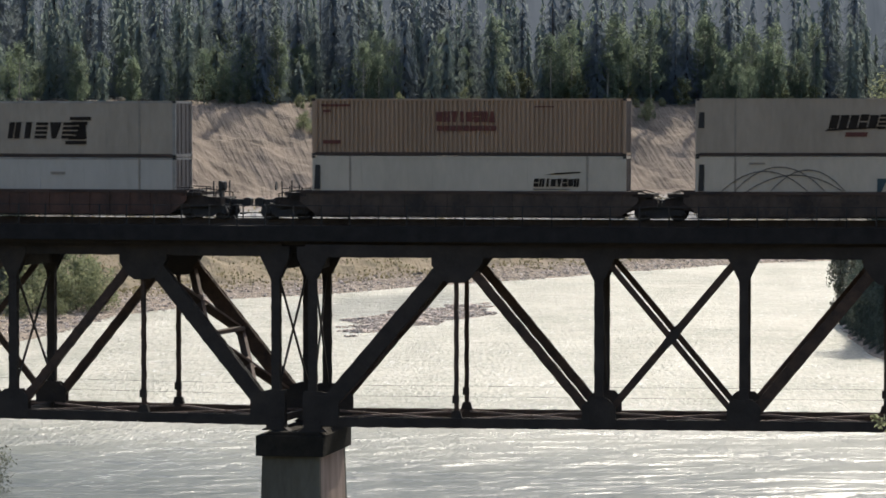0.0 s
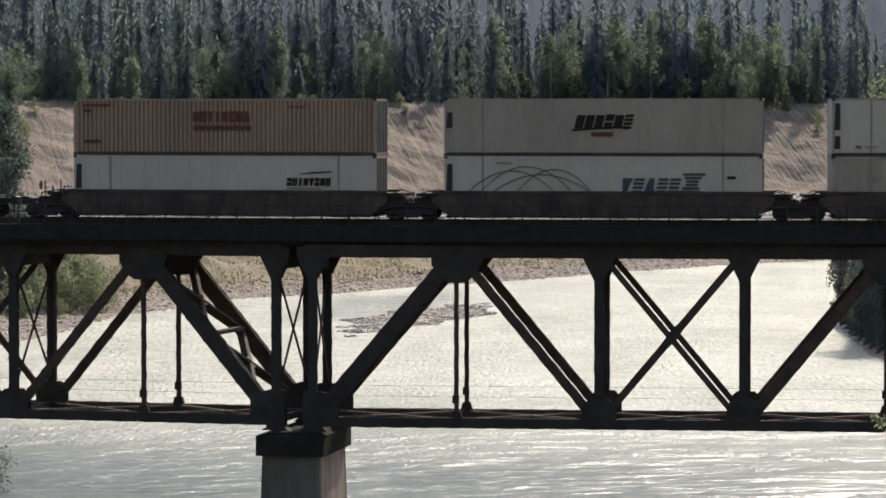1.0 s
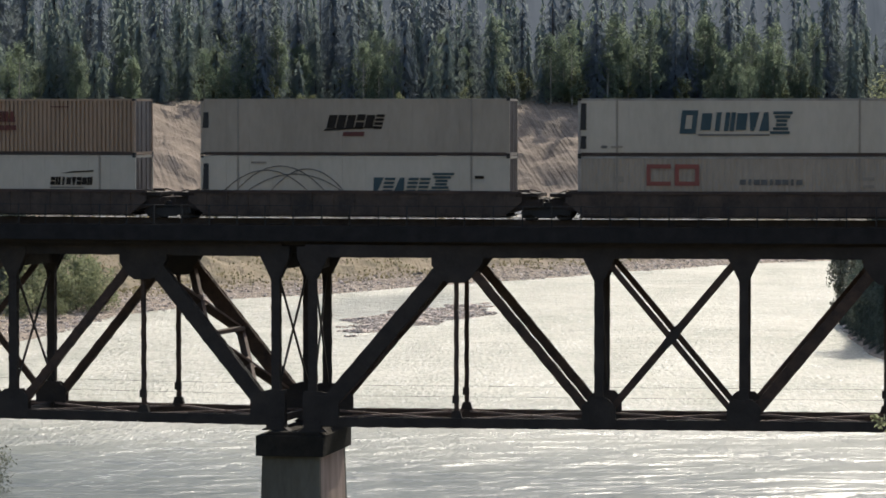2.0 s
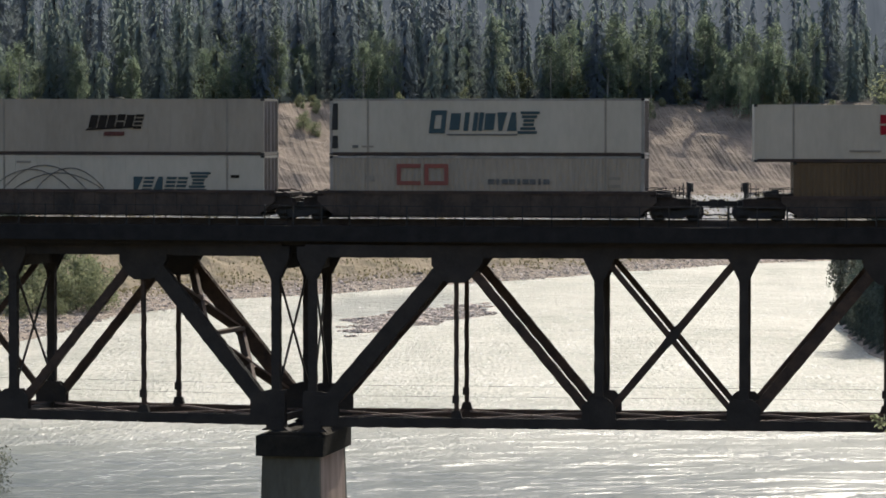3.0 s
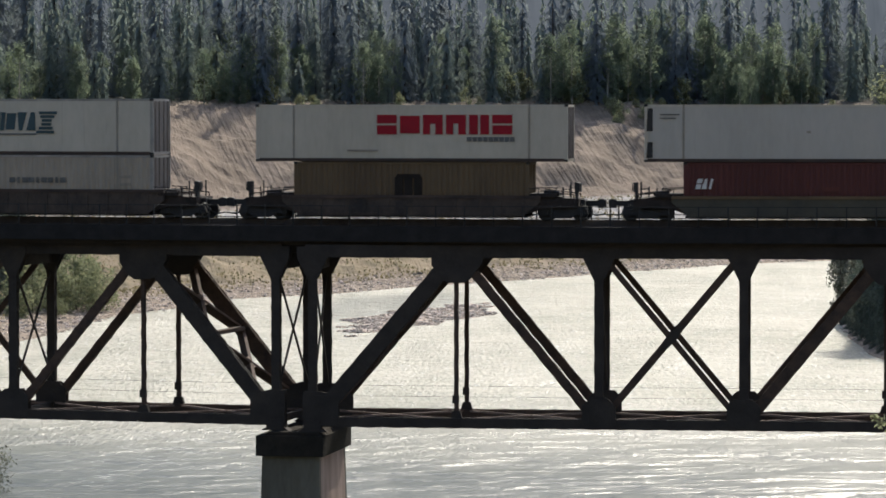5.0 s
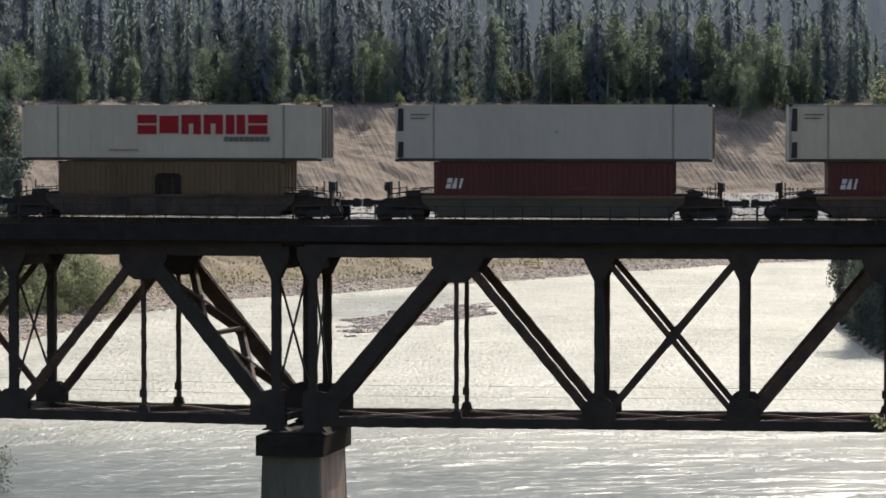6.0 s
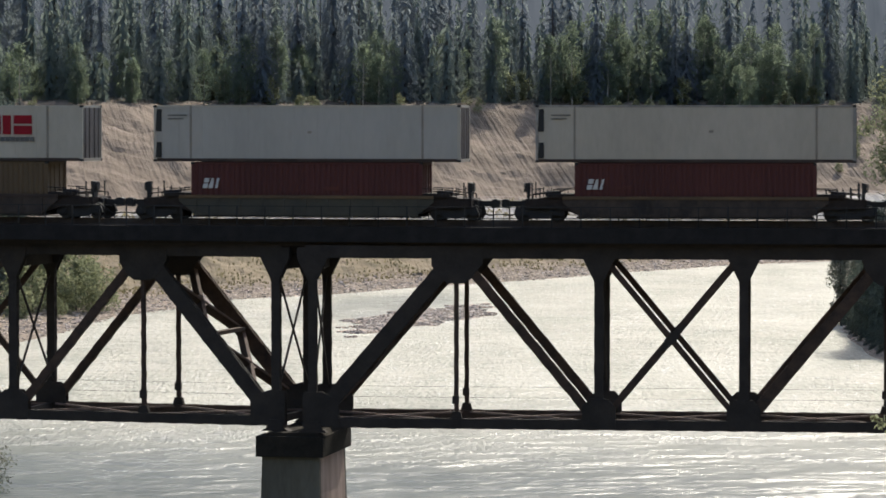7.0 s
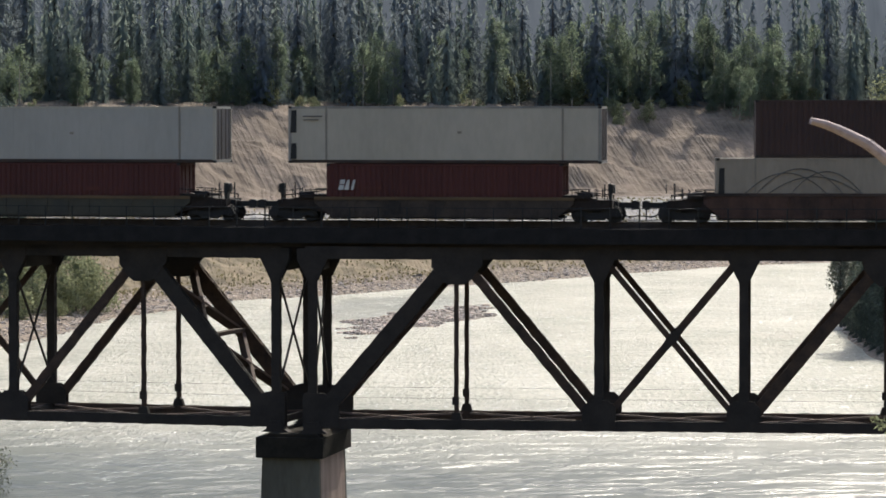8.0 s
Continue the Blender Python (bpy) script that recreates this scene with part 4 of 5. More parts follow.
def build_train():
    low = RAIL_TOP + 0.37
    H9, H8 = 2.896, 2.59
    made = {}

    def stack(key, s, n_low, n_top, ll, lt):
        a = container(s, low, **n_low)
        b = container(s, low + ll + 0.035, **n_top)
        made[key] = (a, b)
    d53 = 16.15
    p53 = (-6.1, 6.1)
    stack("A", -14.72, dict(length=d53, high=2.78, mat=GREY, label="pale blue-grey container in the well of a rail car", ribs=False, frame_mat=FRAME, inset=p53),
          dict(length=d53, high=H9, mat=WHITE2, label="dirty cream container stacked on another, with dark lettering", ribs=False, frame_mat=FRAME, inset=p53), 2.78, 0)
    stack("B", 8.55, dict(length=d53, high=H9, mat=WHITE, label="white container with a small dark logo, in a well car", ribs=False, frame_mat=WHITE, inset=p53, inset_slots=((1.2, 2.45),)),
          dict(length=d53, high=H9, mat=TAN, label="tan corrugated steel container stacked on a white one", ribs=True, deep=0.10, pitch=0.232), H9, 0)
    stack("C", 28.1, dict(length=d53, high=H9, mat=WHITE, label="white container with thin arcs and a dark logo", ribs=False, frame_mat=WHITE, inset=p53, inset_slots=((1.15, 2.5),)),
          dict(length=d53, high=H9, mat=WHITE2, label="dirty cream container with a dark smudged logo", ribs=False, frame_mat=WHITE2, inset=p53, inset_slots=((1.4, 2.2),)), H9, 0)
    stack("D", 47.6, dict(length=d53, high=H9, mat=WHITE2, label="dirty cream container with a faded red logo", ribs=True, deep=0.03, pitch=0.3, frame_mat=FRAME, inset=p53),
          dict(length=d53, high=H9, mat=WHITE, label="white container with large teal lettering, stacked", ribs=False, frame_mat=FRAME, inset=p53, inset_slots=((0.35, 1.0), (1.3, 2.65))), H9, 0)
    stack("E", 69.13, dict(length=12.19, high=H8, mat=YELLOW, label="ochre yellow steel container with a dark emblem", ribs=True),
          dict(length=d53, high=H9, mat=WHITE, label="white container with big red lettering, overhanging the one below", ribs=False, frame_mat=WHITE, inset=p53), H8, 0)
    stack("F", 89.03, dict(length=12.19, high=H8, mat=RED, label="oxide red steel container with small white letters", ribs=True),
          dict(length=d53, high=H9, mat=GREY, label="plain pale grey container, overhanging a red one", ribs=False, frame_mat=WHITE, inset=p53, inset_slots=((0.2, 1.0), (1.55, 2.7))), H8, 0)
    stack("G", 108.9, dict(length=12.19, high=H8, mat=RED, label="oxide red steel container with small white letters", ribs=True),
          dict(length=d53, high=H9, mat=WHITE, label="plain white container, overhanging a red one", ribs=False, frame_mat=FRAME, inset=p53, inset_slots=((0.2, 1.0), (1.55, 2.7))), H8, 0)
    stack("H", 130.7, dict(length=d53, high=H9, mat=WHITE2, label="off-white container with thin printed arcs", ribs=False, frame_mat=WHITE2, inset=p53, inset_slots=((1.0, 2.4),)),
          dict(length=12.19, high=H9, mat=MAROON, label="dark brown steel container stacked on a white one", ribs=True), H9, 0)
    up = {k: v[1] for k, v in made.items()}
    dn = {k: v[0] for k, v in made.items()}
    word_shape(up["A"], -1.2, 3.3, 0.95, 0.85, 6, INK_DARK, 0.15, "vbztza")
    word_shape(up["A"], 2.0, 3.35, 0.65, 1.5, 1, INK_DARK, 0.2, "w")
    word_shape(dn["A"], -4.6, -2.6, 0.75, 0.9, 2, INK_GREEN, 0.3, "zw")
    word_shape(up["B"], -1.65, 1.45, 1.70, 0.55, 8, INK_BROWN, 0.0, "svtbshva")
    word_shape(up["B"], -1.6, 1.5, 1.25, 0.28, 9, INK_BROWN, 0.0, "s")
    word_shape(dn["B"], 3.35, 5.7, 1.35, 0.42, 8, INK_DARK, 0.1, "hvbsthsv")
    print_bar(dn["B"], 0, 0, [(3.9, 1.95), (5.75, 2.05), (5.75, 2.12), (4.6, 2.06)], INK_DARK)
    print_bar(dn["B"], 0, 0, [(3.35, 1.2), (5.2, 1.2), (5.2, 1.25), (3.35, 1.25)], INK_GREY)
    word_shape(up["C"], -1.45, 1.5, 1.35, 0.75, 6, INK_DARK, 0.25, "ssshsz")
    print_bar(up["C"], 0, 0, [(-1.6, 1.25), (1.2, 1.42), (1.25, 1.5), (-1.5, 1.36)], INK_DARK)
    print_bar(up["C"], 0, 0, [(-0.6, 0.98), (0.5, 0.98), (0.55, 1.2), (-0.55, 1.2)], INK_BROWN)
    word_shape(dn["C"], 0.85, 3.9, 1.05, 0.75, 5, INK_GREEN, 0.25, "tzazz")
    word_shape(dn["C"], 3.85, 5.15, 1.05, 1.05, 1, INK_GREEN, 0.25, "w")
    arcs(dn["C"], -7.0, -0.4, 0.95, 1.45, INK_GREY)
    print_bar(dn["C"], 0, 0, [(6.3, 1.75), (6.75, 1.75), (6.75, 1.9), (6.3, 1.9)], INK_DARK)
    word_shape(up["D"], -2.95, -2.0, 1.12, 1.18, 1, INK_GREEN, 0.12, "r")
    word_shape(up["D"], -1.9, 1.65, 1.25, 0.95, 6, INK_GREEN, 0.12, "sbvsta")
    word_shape(up["D"], 1.6, 2.75, 1.10, 1.2, 1, INK_GREEN, 0.15, "w")
    print_bar(up["D"], 0, 0, [(-2.0, 1.02), (1.6, 1.02), (1.6, 1.1), (-2.0, 1.1)], INK_GREY)
    word_shape(dn["D"], -4.6, -1.75, 1.42, 1.08, 2, INK_PALE_RED, 0.0, "cr", 0.17)
    word_shape(dn["D"], 0.1, 3.3, 1.45, 0.30, 9, INK_GREY, 0.0, "sbs")
    word_shape(up["E"], -1.75, 5.4, 1.38, 1.0, 6, INK_RED, 0.0, "hsnnvh")
    word_shape(up["E"], 2.9, 5.4, 1.0, 0.26, 9, INK_GREY, 0.0, "s")
    word_shape(dn["E"], -0.85, 0.65, 0.85, 1.0, 3, INK_DARK, 0.0, "s")
    print_bar(dn["E"], 0, 0, [(-0.85, 1.75), (0.6, 1.75), (0.45, 1.98), (-0.7, 1.98)], INK_DARK)
    for k in "FG":
        word_shape(dn[k], -5.5, -4.6, 1.25, 0.52, 3, INK_WHITE, 0.25, "hab")
    word_shape(dn["G"], -4.2, -3.2, 1.25, 0.2, 4, INK_BROWN, 0.0, "s")
    # small printed plates and faded notices
    for c, x, z, wide, tall, ink in ((up["F"], -7.3, 2.36, 1.0, 0.06, INK_GREY), (up["F"], -7.3, 2.18, 0.8, 0.05, INK_GREY), (up["F"], 0.1, 1.45, 0.2, 0.12, SEAM),
                                     (up["G"], -7.3, 2.36, 1.0, 0.06, INK_GREY), (up["G"], -7.3, 2.18, 0.8, 0.05, INK_GREY), (up["G"], 0.7, 1.5, 0.22, 0.13, SEAM),
                                     (up["B"], -7.6, 2.5, 1.5, 0.12, INK_BROWN), (up["B"], -7.5, 2.2, 0.4, 0.14, INK_BROWN),
                                     (up["B"], -7.5, 0.6, 0.9, 0.18, INK_BROWN), (up["B"], 3.4, 2.45, 1.0, 0.06, INK_BROWN), (up["D"], -6.9, 0.38, 0.3, 0.14, INK_GREY),
                                     (up["D"], -6.4, 0.40, 0.6, 0.1, SEAM), (up["E"], -3.3, 0.5, 1.6, 0.1, SEAM), (dn["D"], 6.25, 1.3, 0.6, 0.16, SEAM), (dn["D"], 6.25, 1.7, 0.6, 0.16, SEAM),
                                     (dn["D"], -6.2, 1.6, 0.45, 0.3, SEAM), (dn["F"], 0.9, 1.15, 0.8, 0.2, INK_BROWN), (dn["A"], 1.2, 1.9, 0.8, 0.14, SEAM), (dn["C"], -5.4, 2.5, 0.8, 0.1, SEAM)):
        print_bar(c, x, z, [(0, 0), (wide, 0), (wide, tall), (0, tall)], ink)
    arcs(dn["H"], -6.8, -0.6, 0.95, 1.45, INK_GREY)
    well_car(-14.72, 16.3, 10.6, 10.4, CAR_PAINT, "brown well car carrying two stacked containers", (-9.5, False), (9.55, True))
    well_car(8.55, 16.3, 9.9, 9.55, CAR_DARK, "dark dirty well car joined to the next by a shared bogie", (-9.55, True), (9.78, False))
    well_car(28.1, 16.3, 9.5, 9.65, CAR_DARK, "dark dirty well car between two others", (None, False), (9.9, False))
    well_car(47.6, 16.3, 9.3, 10.3, CAR_DARK, "dark dirty well car at the end of a joined set", (None, False), (9.62, True))
    well_car(69.13, 12.3, 8.5, 8.5, CAR_DARK, "dark short well car with a handbrake wheel", (-7.78, True), (7.79, True))
    well_car(89.03, 12.3, 8.5, 8.5, CAR_TAN, "tan-edged short well car carrying a red container", (-7.87, True), (7.7, True), SILL)
    well_car(108.9, 12.3, 8.5, 8.5, CAR_DARK, "dark short well car carrying a red container", (-7.87, True), (7.79, True), SILL)
    well_car(130.7, 16.3, 10.4, 10.4, CAR_PAINT, "brown well car carrying two stacked containers", (-9.65, True), (9.65, True))
    return made


TRAIN = build_train()


# ---- trees ----
def quads_mesh(name, centres, axes_u, axes_v, mat):
    """Many loose leaf sprays: one quad each, with half axes u and v."""
    c, u, v = np.asarray(centres), np.asarray(axes_u), np.asarray(axes_v)
    n = len(c)
    vs = np.stack((c - u - v, c + u - v * 0.6, c + u * 0.5 + v, c - u * 0.7 + v * 0.8), 1).reshape(-1, 3)
    fs = np.arange(4 * n).reshape(-1, 4)
    me = bpy.data.meshes.new(name)
    me.from_pydata(vs.tolist(), [], fs.tolist())
    me.materials.append(mat)
    return me


def spruce_crown(seed, high, wide, low, mat, dense=1.0):
    """Whorls of drooping boughs, each a row of hanging sprays."""
    r = np.random.RandomState(seed)
    C, U, V = [], [], []
    z = high * low
    while z < high - 0.3:
        f = 1 - (z / high - low) / (1 - low)
        reach = wide * (0.12 + 0.88 * f ** 0.65) * r.uniform(0.75, 1.1)
        n = max(3, int((4 + 3.5 * f) * dense))
        a0 = r.uniform(0, 6.28)
        for k in range(n):
            if r.rand() < 0.12:
                continue
            a = a0 + k * 6.283 / n + r.uniform(-0.3, 0.3)
            L = reach * r.uniform(0.6, 1.15)
            d = np.array((math.cos(a), math.sin(a), 0))
            side = np.array((-d[1], d[0], 0))
            fine = z < 0.6 * high              # the tops stand above the view
            m = max(2, int(L / (0.26 if fine else 0.8)))
            for j in range(m):
                t = (j + 0.6) / m
                p = d * L * t + np.array((0, 0, z - 0.32 * L * t * t + r.uniform(-0.12, 0.12))) + side * r.uniform(-0.45, 0.45) * t
                sz = (0.19 + 0.17 * (1 - t)) * r.uniform(0.7, 1.3) * (0.74 if fine else 1.7)
                C.append(p)
                U.append(side * sz * r.uniform(0.35, 0.6) + r.normal(size=3) * 0.2 * sz)
                V.append(d * sz * 0.7 + np.array((0, 0, -sz * r.uniform(0.9, 1.7))) + r.normal(size=3) * 0.3 * sz)
        z += r.uniform(0.34, 0.58) / dense ** 0.5 * (0.72 if z < 0.6 * high else 2.0)
    C.append((0, 0, high)), U.append((0.08, 0, 0)), V.append((0, 0, 0.5))
    return quads_mesh("crown", C, U, V, mat)


def leafy_crown(seed, high, wide, low, mat, leaves=900, size=0.2, clumps=16):
    """An uneven crown: leaves gathered in clumps round the ends of boughs."""
    r = np.random.RandomState(seed)
    C, U, V = [], [], []
    for k in range(clumps):
        t = (k + r.uniform(0, 1)) / clumps
        z = high * (low + (1 - low) * t)
        prof = math.sin(math.pi * min(0.97, 0.12 + 0.86 * t)) ** 0.7
        a, rad = r.uniform(0, 6.28), wide * prof * r.uniform(0.25, 0.95)
        c = np.array((math.cos(a) * rad, math.sin(a) * rad, z))
        s = wide * r.uniform(0.28, 0.5)
        n = leaves // clumps
        p = r.normal(size=(n, 3))
        p /= np.linalg.norm(p, axis=1)[:, None]
        p *= (r.rand(n, 1) ** 0.5) * s
        p[:, 2] *= 1.2
        u = r.normal(size=(n, 3))
        v = r.normal(size=(n, 3))
        u /= np.linalg.norm(u, axis=1)[:, None] / (size * r.uniform(0.6, 1.3, (n, 1)))
        v /= np.linalg.norm(v, axis=1)[:, None] / (size * r.uniform(0.5, 1.0, (n, 1)))
        C.extend(p + c), U.extend(u), V.extend(v)
    return quads_mesh("crown", C, U, V, mat)


def trunk_mesh(seed, high, r0, mat, limbs=0, reach=1.0, low=0.3):
    r = np.random.RandomState(seed)
    s = Shape()
    p, n = Vector((0, 0, -0.4)), 6
    for i in range(n):
        q = Vector((r.uniform(-0.06, 0.06) * high * 0.08, r.uniform(-0.06, 0.06) * high * 0.08, high * 0.96 * (i + 1) / n))
        s.rod(p, q, r0 * (1 - i / n) + 0.02, r0 * (1 - (i + 1) / n) + 0.02, n=7)
        p = q
    for k in range(limbs):
        z = high * (low + (0.9 - low) * (k + 0.5) / limbs)
        a = r.uniform(0, 6.28)
        L = reach * r.uniform(0.5, 0.9)
        s.rod((0, 0, z), (math.cos(a) * L, math.sin(a) * L, z + 0.5 * L), r0 * 0.3, 0.01, n=5)
    return s.mesh("trunk", mat)


def make_tree(name, crown, trunk, label, category, group):
    t = thing(name, pose(0, 0, -500), label, category, group)
    part("trunk", trunk, None, t)
    part("crown", crown, None, t)
    return t


def drop(ob):
    for o in (*ob.children_recursive, ob):
        bpy.data.objects.remove(o)


SPRUCE = [(25, 3.7, 0.02, HAZY_NEEDLES, 0.95), (29, 4.0, 0.03, HAZY_NEEDLES, 0.95), (21, 3.5, 0.02, HAZY_NEEDLES2, 0.95), (27, 3.5, 0.03, HAZY_NEEDLES2, 0.9), (14, 2.8, 0.01, HAZY_NEEDLES2, 0.95), (8, 2.0, 0.01, HAZY_NEEDLES2, 0.95)]
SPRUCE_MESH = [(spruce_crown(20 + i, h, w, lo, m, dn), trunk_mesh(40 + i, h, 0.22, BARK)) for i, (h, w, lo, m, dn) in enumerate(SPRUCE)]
ASPEN = [(10, 2.4, 0.10, HAZY_LEAVES), (7.5, 2.1, 0.06, HAZY_LEAVES), (12.5, 2.3, 0.16, HAZY_LEAVES), (4.5, 1.8, 0.02, SHRUB)]
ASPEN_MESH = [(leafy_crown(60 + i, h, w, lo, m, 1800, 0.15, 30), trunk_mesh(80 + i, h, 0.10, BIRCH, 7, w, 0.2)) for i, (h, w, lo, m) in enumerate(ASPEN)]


def plant(kind, x, y, z, scale, turn, proto):
    m = pose(x, y, z - 0.2, 0, 0, turn)
    t = copy_thing(proto, m)
    t.scale = (scale * random.uniform(0.9, 1.1), scale * random.uniform(0.9, 1.1), scale)
    return t


def height_at(x, y):
    return float(ground_height(np.array([float(x)]), np.array([float(y)]))[0])


def build_forest():
    rnd = random.Random(11)
    rs = np.random.RandomState(12)
    spruces = [make_tree("spruce_tree", c, t, "tall dark green spruce on the hillside above the bank", "conifer", "spruces of the hillside") for c, t in SPRUCE_MESH]
    aspens = [make_tree("aspen_tree", c, t, "young bright green broadleaf tree at the forest edge", "tree", "young trees at the forest edge") for c, t in ASPEN_MESH]
    # forest: random places, nearest rows as single trees
    px = rs.uniform(-105, 125, 5200)
    py = rs.uniform(455, 760, 5200)
    q = shore(px, py)
    z = ground_height(px, py)
    bend = waves(px, py, 34, 8, 2) * 3.0
    taken, near, far_ = [], [], []
    order = np.argsort(q)
    open_ = waves(px, py, 30, 77, 2)                     # looser and denser patches
    for i in order:
        qi = q[i] + bend[i]
        right = np.clip((px[i] + 5) / 45, 0, 1)
        if qi < 95 or qi > 150 - 14 * right or py[i] < 440:
            continue
        gap = 2.6 if qi < 110 else 4.3 + 0.2 * right + 0.9 * open_[i]
        if any(abs(px[i] - a) < gap and abs(py[i] - b) < gap and math.hypot(px[i] - a, py[i] - b) < gap for a, b in taken[-400:]):
            continue
        if abs(px[i]) > 0.15 * py[i] + 12:
            continue
        taken.append((px[i], py[i]))
        (near if len(near) < 260 and abs(px[i]) < 0.135 * py[i] + 4 else far_).append(i)
    for i in near:
        random.seed(int(i))
        plant("spruce", px[i], py[i], z[i], rnd.uniform(0.75, 1.1), rnd.uniform(0, 360), spruces[rnd.choice((4, 5, 5, 0, 2) if q[i] + bend[i] < 108 else (0, 1, 2, 3, 4))])
    V, F, n0 = [], [], 0
    data = []
    for c, t in SPRUCE_MESH:
        v = np.empty(len(c.vertices) * 3, np.float32)
        c.vertices.foreach_get("co", v)
        tv = np.empty(len(t.vertices) * 3, np.float32)
        t.vertices.foreach_get("co", tv)
        data.append((v.reshape(-1, 3), tv.reshape(-1, 3), [tuple(p.vertices) for p in t.polygons]))
    groups = {}
    for i in far_:
        groups.setdefault(rnd.choice((4, 5, 5, 2) if q[i] + bend[i] < 108 else (0, 1, 2, 3, 4, 4, 4, 2)), []).append(i)
    crowns = {HAZY_NEEDLES.name: [], HAZY_NEEDLES2.name: []}
    stems = Shape()
    for k, ids in groups.items():
        v, tv, tf = data[k]
        for i in ids:
            a, sc = rnd.uniform(0, 6.28), rnd.uniform(0.75, 1.12)
            m = np.array(((math.cos(a), -math.sin(a), 0), (math.sin(a), math.cos(a), 0), (0, 0, 1))) * sc
            o = np.array((px[i], py[i], z[i] - 0.2))
            crowns[SPRUCE[k][3].name].append(v @ m.T + o)
            stems.add((tv @ m.T + o).tolist(), tf)
    for mat, chunks in ((HAZY_NEEDLES, crowns[HAZY_NEEDLES.name]), (HAZY_NEEDLES2, crowns[HAZY_NEEDLES2.name])):
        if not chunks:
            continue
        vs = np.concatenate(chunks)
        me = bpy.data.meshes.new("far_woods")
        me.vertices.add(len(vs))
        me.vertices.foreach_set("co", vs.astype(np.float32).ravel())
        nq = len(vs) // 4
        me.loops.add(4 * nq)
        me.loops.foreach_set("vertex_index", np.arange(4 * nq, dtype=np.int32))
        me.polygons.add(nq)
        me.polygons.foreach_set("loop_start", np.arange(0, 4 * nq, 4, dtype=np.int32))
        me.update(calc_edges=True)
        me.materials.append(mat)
        tagged(new("far_woods", me), "dense dark spruce wood on the hillside behind", "forest", kind="stuff")
    tagged(new("far_trunks", stems.mesh("far_trunks", BARK)), "thin trunks of the spruce wood", "forest", kind="stuff")
    # young broadleaf trees along the edge, in clusters
    clusters = ((-64, 4), (-56, 6), (-52, 4), (-46, 3), (-41, 3), (-36, 9), (-31, 10), (-27, 7), (-20, 1), (-13, 5), (-6, 2), (1, 2), (8, 2), (16, 3), (22, 7),
                (26, 8), (31, 10), (36, 10), (41, 10), (46, 10), (51, 12), (56, 14), (60, 10), (66, 8))
    for cx, n in clusters:
        ax, ay = cx + rs.uniform(-3.5, 3.5, 400), rs.uniform(455, 730, 400)
        qa = shore(ax, ay) + 3.0 * waves(ax, ay, 34, 8, 2)
        az = ground_height(ax, ay)
        for i in np.where((qa > (84 if 47 < cx < 62 else 93)) & (qa < 110))[0][:n]:
            random.seed(int(i))
            plant("aspen", ax[i], ay[i], az[i], rnd.uniform(0.7, 1.25) * (1.14 if 20 < cx < 54 else 1), rnd.uniform(0, 360), rnd.choice(aspens))
    # bare snags among the spruces
    for j, (x, h) in enumerate(((-35.2, 29), (-57.5, 26), (-14.8, 25), (42, 27), (-21.5, 22), (20, 26))):
        yy = np.arange(480, 740, 1.0)
        y = float(yy[np.argmax(shore(np.full(yy.shape, float(x)), yy) > 106)])
        sn = thing("dead_snag", pose(x, y, height_at(x, y) - 0.2), "bare dead trunk standing among the spruces", "dead tree", "dead snags")
        part("trunk", trunk_mesh(500 + j, h, 0.2, BARK, 9, 0.9, 0.35), None, sn)
    for o in spruces + aspens:
        drop(o)


build_forest()


